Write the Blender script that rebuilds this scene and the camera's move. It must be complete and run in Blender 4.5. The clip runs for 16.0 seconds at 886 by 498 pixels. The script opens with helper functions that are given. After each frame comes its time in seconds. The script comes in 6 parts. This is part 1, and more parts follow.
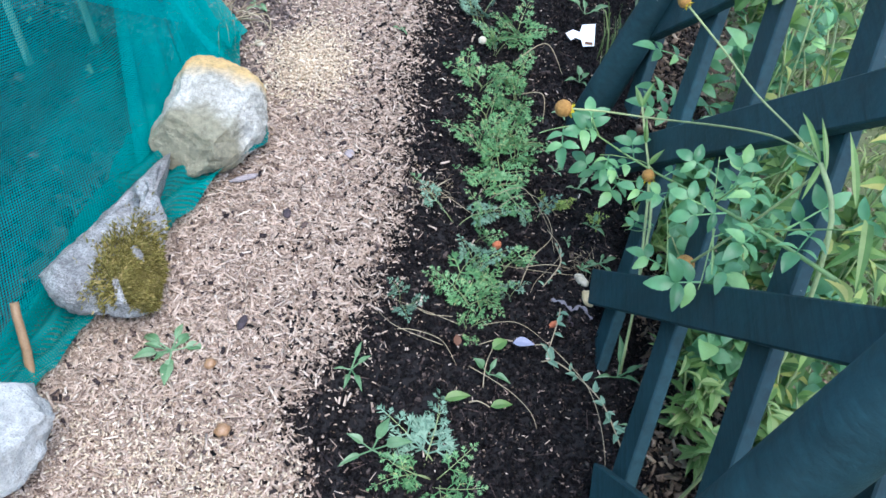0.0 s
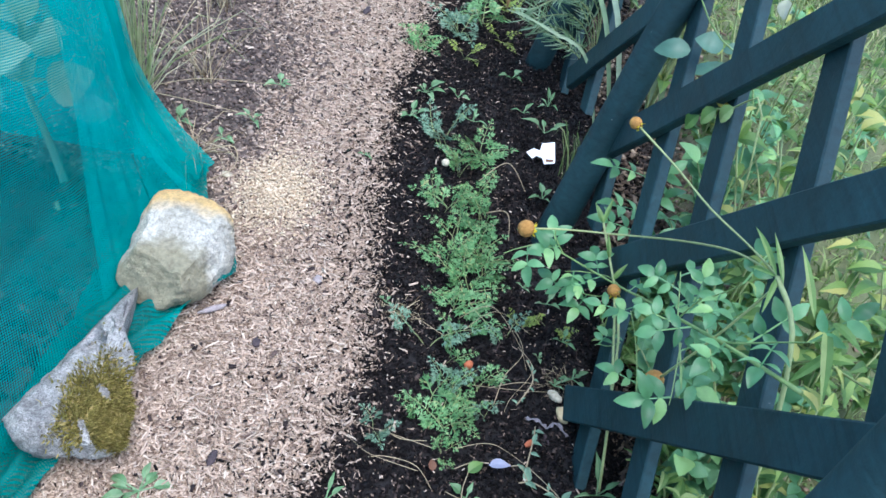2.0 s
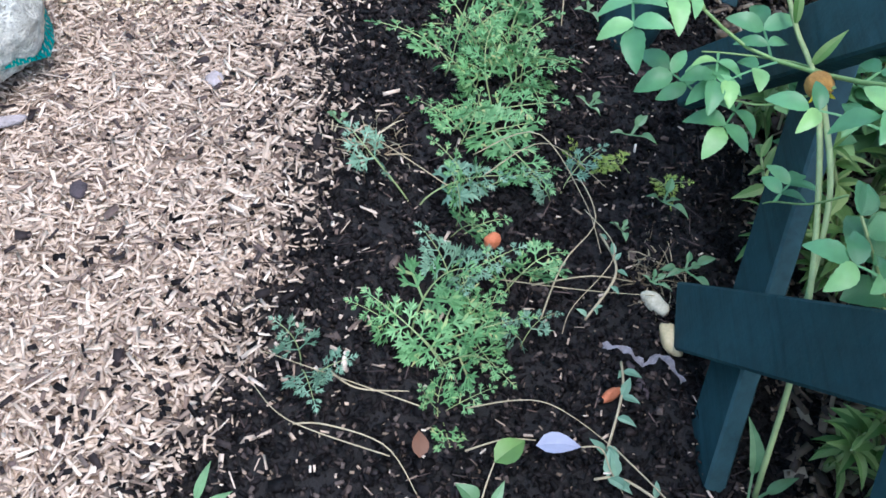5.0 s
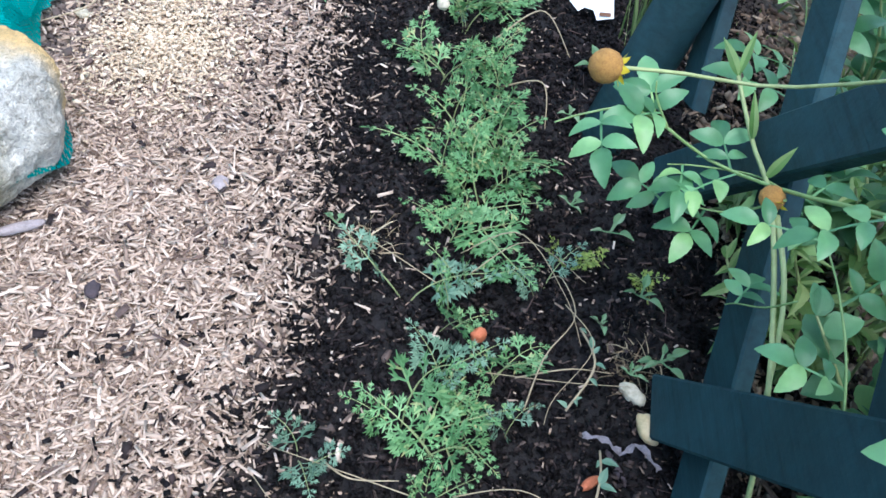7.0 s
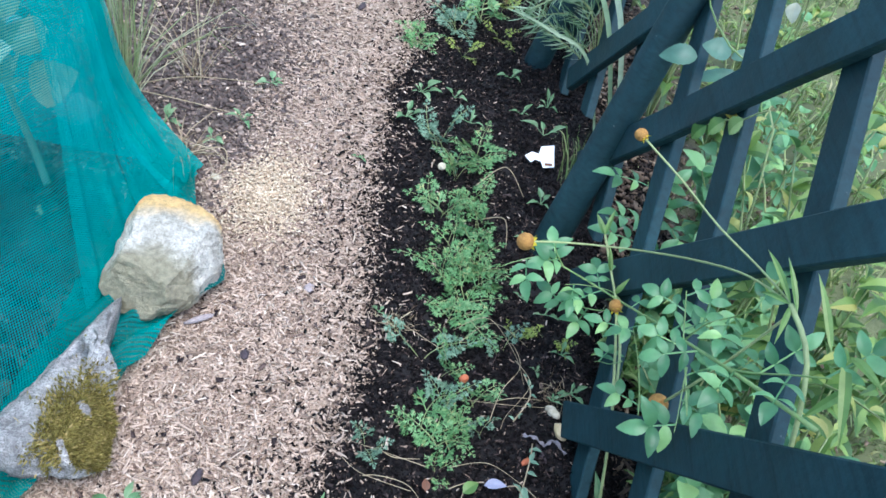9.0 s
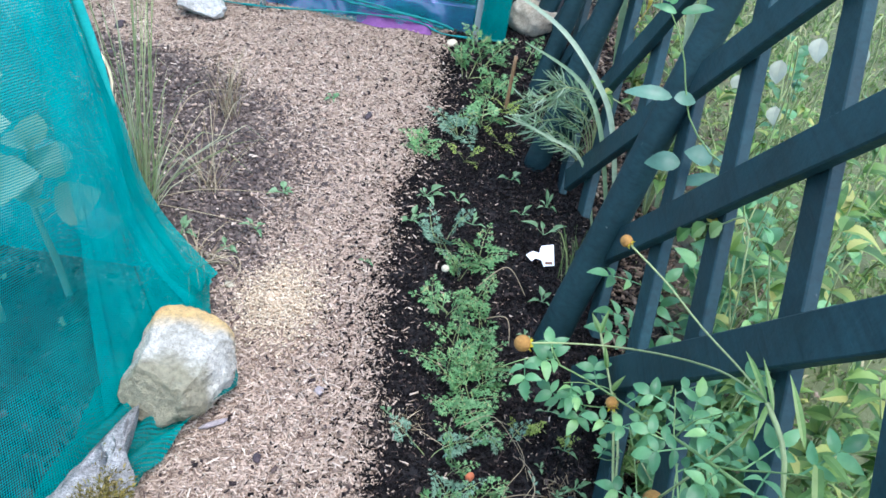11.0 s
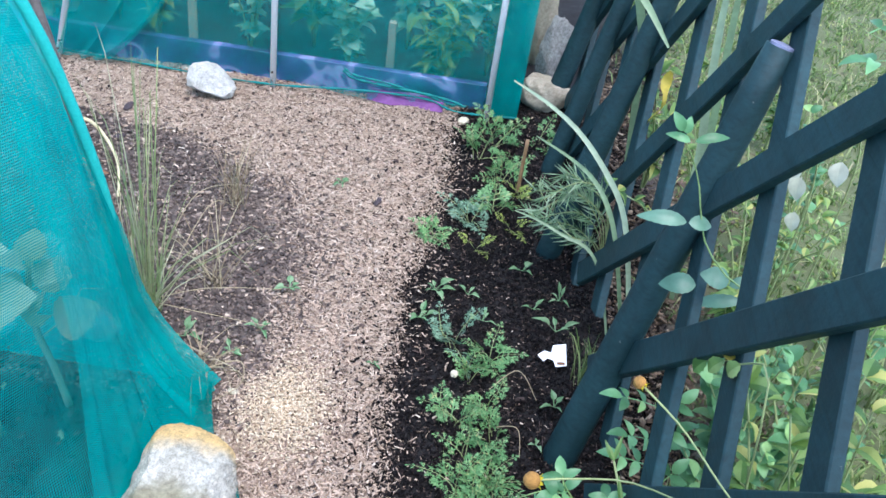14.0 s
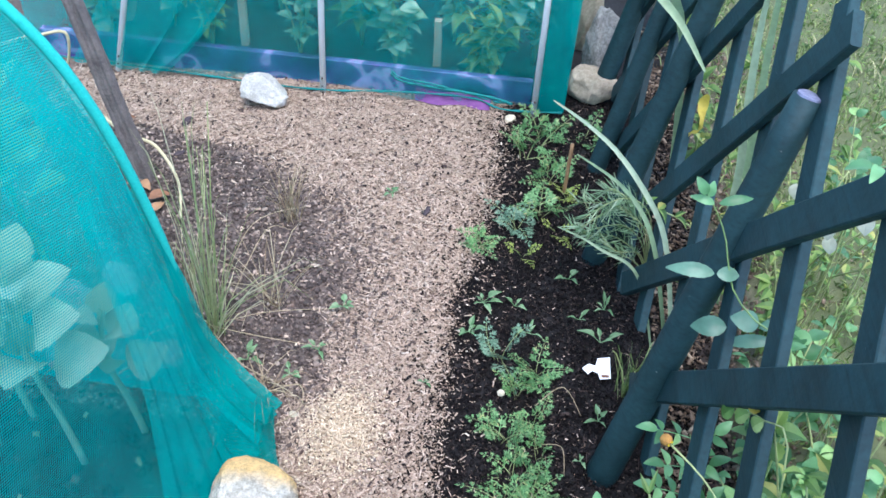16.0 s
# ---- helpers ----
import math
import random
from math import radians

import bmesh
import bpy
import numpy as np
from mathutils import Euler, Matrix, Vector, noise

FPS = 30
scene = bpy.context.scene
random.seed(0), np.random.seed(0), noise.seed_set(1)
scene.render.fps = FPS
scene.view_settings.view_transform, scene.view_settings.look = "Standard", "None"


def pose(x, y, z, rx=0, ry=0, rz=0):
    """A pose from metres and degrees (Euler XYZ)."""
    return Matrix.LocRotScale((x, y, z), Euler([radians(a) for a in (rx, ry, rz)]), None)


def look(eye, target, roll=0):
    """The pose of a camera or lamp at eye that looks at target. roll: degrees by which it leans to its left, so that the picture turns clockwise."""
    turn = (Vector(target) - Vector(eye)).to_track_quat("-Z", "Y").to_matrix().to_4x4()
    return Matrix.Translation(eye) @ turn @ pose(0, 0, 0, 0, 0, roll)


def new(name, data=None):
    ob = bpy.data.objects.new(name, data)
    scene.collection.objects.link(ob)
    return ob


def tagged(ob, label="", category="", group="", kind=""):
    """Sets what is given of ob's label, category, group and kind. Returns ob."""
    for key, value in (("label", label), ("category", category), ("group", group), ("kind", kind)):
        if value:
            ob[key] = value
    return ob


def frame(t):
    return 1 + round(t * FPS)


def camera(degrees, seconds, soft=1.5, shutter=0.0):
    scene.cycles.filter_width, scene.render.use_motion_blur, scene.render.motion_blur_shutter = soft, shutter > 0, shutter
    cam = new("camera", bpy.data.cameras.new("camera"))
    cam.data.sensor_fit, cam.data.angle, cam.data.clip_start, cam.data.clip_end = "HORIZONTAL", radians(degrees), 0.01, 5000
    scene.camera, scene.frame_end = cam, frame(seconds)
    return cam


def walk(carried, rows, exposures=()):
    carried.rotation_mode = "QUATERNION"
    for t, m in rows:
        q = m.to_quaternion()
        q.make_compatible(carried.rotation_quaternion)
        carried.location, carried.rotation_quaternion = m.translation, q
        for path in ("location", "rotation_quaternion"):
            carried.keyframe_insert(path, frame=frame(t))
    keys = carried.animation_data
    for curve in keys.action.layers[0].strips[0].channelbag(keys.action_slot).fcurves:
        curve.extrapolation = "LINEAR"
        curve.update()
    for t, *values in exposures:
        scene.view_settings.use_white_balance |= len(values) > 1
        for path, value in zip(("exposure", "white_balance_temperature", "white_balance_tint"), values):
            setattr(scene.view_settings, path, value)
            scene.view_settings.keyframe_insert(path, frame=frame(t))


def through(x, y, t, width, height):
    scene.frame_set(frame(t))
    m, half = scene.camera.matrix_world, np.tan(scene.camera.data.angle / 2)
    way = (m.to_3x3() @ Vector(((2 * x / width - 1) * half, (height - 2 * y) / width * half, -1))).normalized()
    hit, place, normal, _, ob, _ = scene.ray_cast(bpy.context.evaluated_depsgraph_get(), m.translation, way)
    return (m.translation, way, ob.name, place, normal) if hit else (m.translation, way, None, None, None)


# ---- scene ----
cam = camera(52.0, 16.0, 1.6)
PATH = [
    (0.0, 0.0000, 0.0000, 1.1153, 37.250, -9.473, 6.936),
    (0.5, -0.0003, 0.0026, 1.1160, 37.533, -9.593, 6.721),
    (1.0, 0.0001, 0.0014, 1.1177, 39.420, -9.438, 6.256),
    (1.5, 0.0072, 0.0066, 1.1282, 42.561, -9.158, 5.076),
    (2.0, 0.0072, 0.0103, 1.1322, 44.668, -8.990, 4.030),
    (2.5, 0.0083, 0.0122, 1.1401, 45.355, -8.663, 4.054),
    (3.0, 0.0103, 0.0095, 1.1403, 44.233, -8.532, 4.216),
    (3.5, 0.0217, 0.2806, 0.8533, 40.083, -9.544, 4.152),
    (4.0, 0.0426, 0.4383, 0.6026, 37.164, -10.481, 4.048),
    (4.2, 0.0493, 0.4207, 0.5850, 36.895, -10.224, 4.354),
    (6.3, 0.0645, 0.4466, 0.6047, 38.403, -9.713, 4.567),
    (6.5, 0.0686, 0.4456, 0.6055, 39.320, -9.609, 4.541),
    (7.0, 0.0599, 0.4143, 0.6464, 41.404, -9.753, 4.525),
    (7.5, 0.0424, 0.3770, 0.7912, 38.593, -9.401, 4.517),
    (8.0, 0.0354, 0.3008, 0.8650, 40.324, -9.356, 4.276),
    (8.5, 0.0217, 0.2095, 0.9583, 42.035, -9.574, 4.255),
    (9.0, 0.0025, 0.0666, 1.1211, 43.922, -9.602, 4.131),
    (9.5, 0.0050, 0.0228, 1.1728, 46.136, -8.994, 3.989),
    (10.0, 0.0082, 0.0241, 1.1879, 48.114, -8.548, 3.812),
    (10.2, 0.0118, 0.0283, 1.1841, 48.495, -8.316, 3.842),
    (12.3, 0.0297, 0.0664, 1.2347, 50.007, -4.840, 4.251),
    (12.5, 0.0479, 0.0858, 1.2512, 49.921, -3.259, 4.404),
    (13.0, 0.0653, 0.1038, 1.2713, 49.329, -0.782, 5.174),
    (13.5, 0.0199, 0.1197, 1.2535, 51.069, -5.360, 5.801),
    (14.0, 0.0116, 0.1576, 1.2673, 51.165, -7.202, 4.697),
    (14.5, 0.0135, 0.1689, 1.2688, 48.998, -6.951, 5.013),
    (15.0, 0.0125, 0.1806, 1.2943, 48.143, -6.223, 5.584),
    (15.5, 0.0234, 0.2145, 1.3723, 47.348, -4.244, 5.861),
    (16.0, 0.0327, 0.2251, 1.4472, 46.744, -3.077, 6.761),
]

walk(cam, [(t, pose(*row)) for t, *row in PATH], [(0.0, 1.85, 6080, 10), (3.2, 1.86, 6080, 10), (4.0, 1.96, 6120, 10), (7.0, 1.94, 6120, 10), (8.5, 1.88, 6100, 10), (10.0, 1.90, 6120, 10), (12.5, 1.92, 6250, 12), (16.0, 1.91, 6250, 12)])
SKY, SUN = 0.15, 1.2

# ---- plan: where things stand, in metres ----
SLATS_FRONT = [(0.22, -1.3, 0.035), (0.54, -1.3, 0.04), (0.859, -1.309, 0.022), (1.125, -1.355, 0.058), (1.417, -1.30, 0.10), (1.70, -1.294, 0.075), (1.87, -1.66, 0.05), (2.19, -1.59, 0.05), (2.45, -1.5, 0.05), (2.7, -1.5, 0.05)]
SLATS_BACK = [(-0.53, 0.85), (-0.21, 0.85), (0.11, 0.87), (0.42, 0.83), (0.73, 0.87), (1.05, 0.85), (1.385, 0.85), (1.71, 0.85), (2.03, 0.85), (2.35, 0.85)]
POSTS = [((0.263, 0.269, 0.0), (0.426, 0.398, 0.86), 0.037), ((0.2916, 1.2056, 0.0), (0.4529, 1.355, 0.759), 0.030), ((0.278, 1.79, 0.0), (0.44, 1.94, 0.76), 0.028), ((0.285, 2.13, 0.0), (0.44, 2.28, 0.76), 0.024), ((0.29, 2.46, 0.0), (0.45, 2.60, 0.76), 0.028)]
NET_FOOT = [(-0.5, -0.5), (0.3, -0.47), (0.52, -0.46), (0.78, -0.42), (1.0, -0.385), (1.26, -0.40)]
NET_SKIRT = [(-0.5, -0.48), (0.3, -0.44), (0.48, -0.40), (0.53, -0.40), (0.62, -0.372), (0.78, -0.325), (0.83, -0.318), (0.93, -0.255), (0.98, -0.222), (1.04, -0.232), (1.10, -0.29), (1.24, -0.335)]
CARROTS = [(0.085, 1.45, 0.59, 6, True), (0.155, 1.42, 0.53, 6, False), (0.118, 1.36, 0.58, 6, False), (0.16, 1.30, 0.55, 6, False), (0.105, 1.25, 0.58, 6, False), (0.165, 1.225, 0.56, 6, False), (0.13, 1.17, 0.59, 7, False), (0.168, 1.125, 0.59, 7, False), (0.115, 1.095, 0.58, 6, False), (0.15, 1.055, 0.64, 7, False), (0.182, 1.09, 0.53, 5, False), (0.128, 1.01, 0.49, 4, False),
           (0.15, 0.955, 0.46, 3, False), (0.088, 0.935, 0.55, 2, True), (0.215, 0.965, 0.41, 2, True), (0.135, 0.905, 0.44, 3, False), (0.176, 0.855, 0.44, 3, False), (0.128, 0.85, 0.49, 3, True), (0.125, 0.775, 0.60, 4, False), (0.148, 0.805, 0.50, 4, False), (0.108, 0.80, 0.54, 3, False), (0.196, 0.805, 0.37, 2, True), (0.138, 0.735, 0.31, 4, False), (0.035, 0.752, 0.41, 3, True),
           (0.125, 0.49, 0.55, 5, False), (0.243, 1.005, 0.32, 3, 2), (0.30, 1.0, 0.31, 3, 2), (0.14, 2.20, 0.84, 6, False), (0.10, 2.14, 0.75, 5, False), (0.165, 2.05, 0.75, 5, False), (0.15, 1.93, 0.72, 5, False), (0.09, 1.86, 0.65, 5, True), (0.012, 1.79, 0.55, 5, False), (0.115, 1.765, 0.50, 3, 2), (0.20, 1.99, 0.50, 3, 2), (0.20, 1.86, 0.45, 3, 2), (0.26, 2.25, 0.62, 4, False)]
SEEDLINGS = [(0.035, 1.6, 0.036, 6, 0.7, 0.3), (0.012, 1.51, 0.036, 6, 0.6, 0.32), (0.14, 1.525, 0.04, 5, 0.5, 0.2), (0.29, 1.52, 0.045, 4, 0.9, 0.28), (0.105, 1.6, 0.022, 3, 0.7, 0.35), (-0.288, 1.41, 0.036, 5, 0.8, 0.3), (-0.259, 1.535, 0.025, 6, 0.5, 0.5), (-0.422, 1.36, 0.036, 4, 0.8, 0.3), (-0.33, 1.34, 0.022, 5, 0.4, 0.4), (-0.217, 1.93, 0.025, 6, 0.3, 0.4), (-0.262, 0.605, 0.046, 10, 0.14, 0.30), (-0.02, 0.625, 0.036, 5, 0.4, 0.18), (0.028, 0.515, 0.040, 6, 0.45, 0.24), (0.17, 0.66, 0.036, 3, 0.9, 0.4), (0.33, 0.9, 0.022, 6, 0.4, 0.4), (0.02, 1.0, 0.014, 3, 0.5, 0.4), (-0.06, 1.36, 0.014, 4, 0.4, 0.4), (0.36, 0.7, 0.045, 4, 0.9, 0.14), (0.38, 0.62, 0.05, 4, 0.9, 0.12), (0.285, 1.32, 0.03, 5, 0.7, 0.3), (0.30, 1.62, 0.035, 5, 0.8, 0.25), (0.245, 1.58, 0.025, 4, 0.7, 0.3), (0.22, 1.7, 0.03, 5, 0.7, 0.3), (0.20, 1.42, 0.02, 4, 0.6, 0.3), (0.31, 1.28, 0.03, 4, 0.9, 0.3), (0.30, 0.88, 0.018, 4, 0.5, 0.35), (0.275, 0.93, 0.015, 4, 0.5, 0.35), (0.315, 0.97, 0.02, 4, 0.6, 0.3), (0.25, 1.08, 0.016, 4, 0.5, 0.35), (0.22, 0.88, 0.013, 3, 0.5, 0.35), (0.29, 1.05, 0.02, 4, 0.6, 0.3), (0.25, 1.22, 0.018, 4, 0.6, 0.35)]
ROSE_CANES = [
    ([(0.395, 0.52, 0.52), (0.377, 0.607, 0.461), (0.368, 0.676, 0.409), (0.358, 0.746, 0.355), (0.349, 0.815, 0.302), (0.338, 0.894, 0.239), (0.309, 0.958, 0.2), (0.261, 0.951, 0.23)], 0.0032, (0.2, 0.34, 0.47, 0.58, 0.68, 0.8), 0.042, 0.0235, 1),
    ([(0.261, 0.951, 0.23), (0.228, 0.951, 0.242), (0.193, 0.938, 0.239), (0.172, 0.926, 0.236)], 0.0016, (0.15, 0.55), 0.030, 0.027, 1),
    ([(0.261, 0.951, 0.23), (0.246, 0.958, 0.25), (0.242, 0.962, 0.262)], 0.0014, (0.3,), 0.022, 0.027, -1),
    ([(0.338, 0.885, 0.238), (0.327, 0.929, 0.177), (0.286, 0.933, 0.174), (0.272, 0.930, 0.170)], 0.0014, (0.5, 0.8), 0.032, 0.025, -1),
    ([(0.338, 0.894, 0.239), (0.333, 0.937, 0.212), (0.298, 0.955, 0.196), (0.272, 0.948, 0.198)], 0.0014, (0.5, 0.85), 0.032, 0.025, 1),
    ([(0.358, 0.64, 0.35), (0.359, 0.699, 0.361), (0.36, 0.736, 0.365), (0.362, 0.763, 0.373), (0.364, 0.794, 0.383)], 0.0018, (0.25, 0.45, 0.62, 0.8, 0.96), 0.038, 0.0215, 1),
    ([(0.361, 0.733, 0.368), (0.368, 0.723, 0.409), (0.377, 0.697, 0.456), (0.383, 0.68, 0.491)], 0.0015, (0.3, 0.6, 0.95), 0.038, 0.0215, -1),
    ([(0.369, 0.66, 0.415), (0.378, 0.619, 0.464), (0.387, 0.581, 0.515), (0.395, 0.547, 0.559)], 0.0018, (0.2, 0.45, 0.7, 0.95), 0.042, 0.0235, 1),
    ([(0.36, 0.697, 0.363), (0.354, 0.666, 0.353), (0.350, 0.642, 0.344), (0.346, 0.625, 0.338)], 0.0013, (0.4, 0.85), 0.03, 0.030, -1),
    ([(0.336, 0.802, 0.227), (0.33, 0.818, 0.198), (0.325, 0.844, 0.168), (0.322, 0.850, 0.158)], 0.0011, (0.7,), 0.03, 0.020, 1),
    ([(0.355, 0.70, 0.20), (0.352, 0.745, 0.235), (0.347, 0.79, 0.255), (0.342, 0.83, 0.262)], 0.0015, (0.3, 0.6, 0.95), 0.036, 0.0225, -1),
    ([(0.53, 1.10, 0.0), (0.525, 1.13, 0.3), (0.495, 1.16, 0.449), (0.443, 1.17, 0.48), (0.395, 1.18, 0.525), (0.374, 1.19, 0.569), (0.358, 1.2, 0.616), (0.337, 1.205, 0.655), (0.32, 1.21, 0.678)], 0.0022, (), 0.022, 0.02, 1),
    ([(0.50, 0.86, 0.8), (0.46, 0.92, 0.9), (0.43, 0.99, 0.925), (0.42, 1.06, 0.915)], 0.001, (0.3, 0.6, 0.99), 0.04, 0.024, 1)]
POST_LEAFLETS = [((0.400, 0.456), (0.343, 0.445), 0.036), ((0.444, 0.469), (0.398, 0.476), 0.038), ((0.474, 0.438), (0.393, 0.415), 0.024), ((0.446, 0.464), (0.483, 0.476), 0.020), ((0.355, 0.562), (0.280, 0.560), 0.025), ((0.358, 0.562), (0.397, 0.559), 0.025), ((0.329, 0.688), (0.377, 0.702), 0.016), ((0.323, 0.687), (0.287, 0.693), 0.014), ((0.310, 0.701), (0.291, 0.726), 0.017), ((0.314, 0.698), (0.315, 0.722), 0.015)]
ROSE_BACK_SHOOTS = [
    ([(0.43, 1.05, 0.0), (0.41, 1.04, 0.12), (0.385, 1.04, 0.20), (0.372, 1.06, 0.25)], 0.0014, (0.5, 0.75, 0.99), 0.05, 0.030, 1),
    ([(0.44, 1.12, 0.0), (0.42, 1.11, 0.12), (0.40, 1.10, 0.22), (0.385, 1.12, 0.27)], 0.0014, (0.6, 0.85, 0.99), 0.05, 0.030, -1)]
YELLOWING_SHOOT = [(0.5, 0.9, 0.0), (0.47, 0.9, 0.25), (0.42, 0.91, 0.545), (0.412, 0.976, 0.507), (0.406, 1.011, 0.477), (0.397, 1.055, 0.431)]
FLOWER_STEMS = [
    ([(0.197, 0.924, 0.293), (0.248, 0.939, 0.288), (0.325, 0.95, 0.285), (0.363, 0.855, 0.377), (0.378, 0.76, 0.462), (0.385, 0.705, 0.503), (0.391, 0.648, 0.536)], 0.0015),
    ([(0.296, 0.944, 0.476), (0.345, 0.905, 0.455), (0.372, 0.82, 0.468), (0.385, 0.727, 0.505), (0.389, 0.674, 0.527), (0.391, 0.648, 0.536)], 0.0014),
    ([(0.351, 0.684, 0.312), (0.365, 0.663, 0.395), (0.379, 0.648, 0.473), (0.39, 0.639, 0.534)], 0.0017),
    ([(0.339, 0.885, 0.222), (0.342, 0.82, 0.20), (0.348, 0.76, 0.12)], 0.0022),
    ([(0.391, 0.648, 0.536), (0.40, 0.585, 0.52), (0.412, 0.53, 0.4), (0.42, 0.5, 0.2), (0.42, 0.5, 0.0)], 0.0028),
    ([(0.36, 0.70, 0.02), (0.345, 0.76, 0.14), (0.337, 0.83, 0.20), (0.335, 0.90, 0.225), (0.333, 0.965, 0.222), (0.322, 1.02, 0.24)], 0.0022)]
FLOWER_HEADS = [((0.192, 0.922, 0.294), (0.95, 0.05, -0.05), 0.0118, 7), ((0.347, 0.687, 0.302), (0.2, -0.2, 0.9), 0.0118, 0), ((0.291, 0.948, 0.478), (0.7, -0.6, -0.2), 0.0080, 6), ((0.332, 0.892, 0.232), (0.1, -0.9, -0.2), 0.0092, 5)]
LANCE_LEAVES = [((0.391, 0.648, 0.536), (0.380, 0.748, 0.536), 0.0087), ((0.395, 0.638, 0.536), (0.385, 0.708, 0.566), 0.0074), ((0.404, 0.578, 0.556), (0.391, 0.668, 0.596), 0.0099), ((0.409, 0.568, 0.566), (0.397, 0.468, 0.526), 0.0150), ((0.414, 0.568, 0.566), (0.419, 0.498, 0.596), 0.0124), ((0.391, 0.648, 0.536), (0.369, 0.598, 0.516), 0.0081), ((0.419, 0.548, 0.556), (0.389, 0.548, 0.476), 0.0124), ((0.391, 0.648, 0.536), (0.372, 0.700, 0.50), 0.0070), ((0.333, 0.965, 0.222), (0.318, 0.985, 0.27), 0.010), ((0.322, 1.02, 0.24), (0.30, 1.05, 0.265), 0.012), ((0.322, 1.02, 0.24), (0.335, 1.06, 0.275), 0.010), ((0.335, 0.92, 0.225), (0.352, 0.93, 0.262), 0.011)]
STRAPS = [([(0.44, 1.50, 0.0), (0.40, 1.54, 0.18), (0.367, 1.58, 0.285), (0.326, 1.62, 0.34), (0.264, 1.68, 0.388), (0.197, 1.74, 0.409), (0.129, 1.80, 0.415)], 0.0052), ([(0.43, 1.52, 0.0), (0.38, 1.55, 0.18), (0.348, 1.58, 0.269), (0.313, 1.62, 0.314), (0.267, 1.68, 0.324), (0.19, 1.74, 0.332)], 0.0044), ([(0.40, 1.53, 0.0), (0.36, 1.56, 0.13), (0.322, 1.58, 0.188), (0.269, 1.60, 0.2), (0.221, 1.63, 0.204), (0.171, 1.66, 0.20)], 0.0030),
          ([(0.52, 1.66, 0.0), (0.503, 1.68, 0.342), (0.481, 1.68, 0.485), (0.457, 1.69, 0.659), (0.45, 1.70, 0.78)], 0.0075), ([(0.55, 1.68, 0.0), (0.525, 1.70, 0.304), (0.509, 1.70, 0.442), (0.478, 1.70, 0.678), (0.47, 1.72, 0.80)], 0.0070), ([(0.47, 2.05, 0.0), (0.40, 2.02, 0.45), (0.30, 1.92, 0.66), (0.281, 1.85, 0.66), (0.336, 1.78, 0.626), (0.385, 1.70, 0.578)], 0.0095)]
YELLOW_TIP = [(0.393, 1.646, 0.487), (0.396, 1.684, 0.514), (0.4, 1.681, 0.541)]
DRY_STALKS = [
    ([(0.14, 0.98, 0.02), (0.19, 0.99, 0.05), (0.24, 0.95, 0.02), (0.255, 0.90, 0.015)], 0.0013), ([(0.15, 0.95, 0.03), (0.20, 0.99, 0.04), (0.26, 0.97, 0.02)], 0.0012), ([(0.12, 0.94, 0.02), (0.05, 0.97, 0.03), (0.0, 0.99, 0.015)], 0.0012),
    ([(0.17, 0.855, 0.015), (0.24, 0.855, 0.02), (0.30, 0.865, 0.015)], 0.0011), ([(0.24, 0.94, 0.02), (0.262, 0.89, 0.03), (0.23, 0.84, 0.015), (0.22, 0.81, 0.02)], 0.0011), ([(0.12, 0.73, 0.02), (0.06, 0.74, 0.025), (0.0, 0.755, 0.02)], 0.0012),
    ([(0.10, 0.69, 0.02), (0.03, 0.70, 0.03), (0.0, 0.73, 0.015)], 0.0012), ([(0.15, 0.735, 0.02), (0.20, 0.735, 0.045), (0.26, 0.72, 0.02)], 0.0012), ([(0.26, 0.72, 0.02), (0.31, 0.66, 0.03), (0.33, 0.58, 0.04), (0.34, 0.50, 0.02)], 0.0014),
    ([(-0.51, 1.42, 0.03), (-0.40, 1.40, 0.04), (-0.28, 1.41, 0.02)], 0.0012), ([(-0.50, 1.40, 0.03), (-0.42, 1.33, 0.03), (-0.34, 1.30, 0.02), (-0.30, 1.24, 0.02)], 0.0013), ([(-0.50, 1.43, 0.03), (-0.40, 1.46, 0.05), (-0.27, 1.52, 0.02)], 0.0012),
    ([(-0.36, 1.28, 0.02), (-0.30, 1.30, 0.03), (-0.29, 1.25, 0.02), (-0.345, 1.19, 0.02)], 0.0015), ([(0.16, 1.33, 0.02), (0.21, 1.36, 0.05), (0.25, 1.32, 0.02)], 0.0012), ([(0.17, 1.24, 0.02), (0.21, 1.22, 0.05), (0.22, 1.18, 0.02)], 0.0012), ([(-0.50, 1.46, 0.02), (-0.44, 1.60, 0.14), (-0.40, 1.66, 0.10)], 0.0012), ([(-0.52, 1.48, 0.02), (-0.45, 1.55, 0.2), (-0.38, 1.72, 0.12)], 0.0012)]
CABBAGES = [(-0.665, 1.085, 0.64, 12, 0.078), (-0.585, 1.17, 0.44, 8, 0.058), (-0.80, 1.17, 0.66, 11, 0.09), (-0.95, 1.10, 0.6, 9, 0.09)]
CAGE_PLANTS = [(-1.0, 2.62, 0.30, 9, 0.11), (-0.70, 2.75, 0.45, 11, 0.13), (-0.42, 2.62, 0.40, 12, 0.13), (-0.15, 2.70, 0.35, 12, 0.12), (0.0, 2.55, 0.26, 12, 0.10), (-0.30, 2.95, 0.5, 12, 0.14), (-0.95, 3.0, 0.5, 12, 0.14), (0.05, 2.95, 0.5, 12, 0.14), (-0.85, 2.52, 0.28, 10, 0.09), (-0.58, 2.5, 0.32, 11, 0.09), (-0.30, 2.5, 0.24, 10, 0.085), (-0.05, 2.48, 0.20, 10, 0.08), (0.10, 2.6, 0.34, 10, 0.09), (-1.15, 2.5, 0.3, 8, 0.09)]
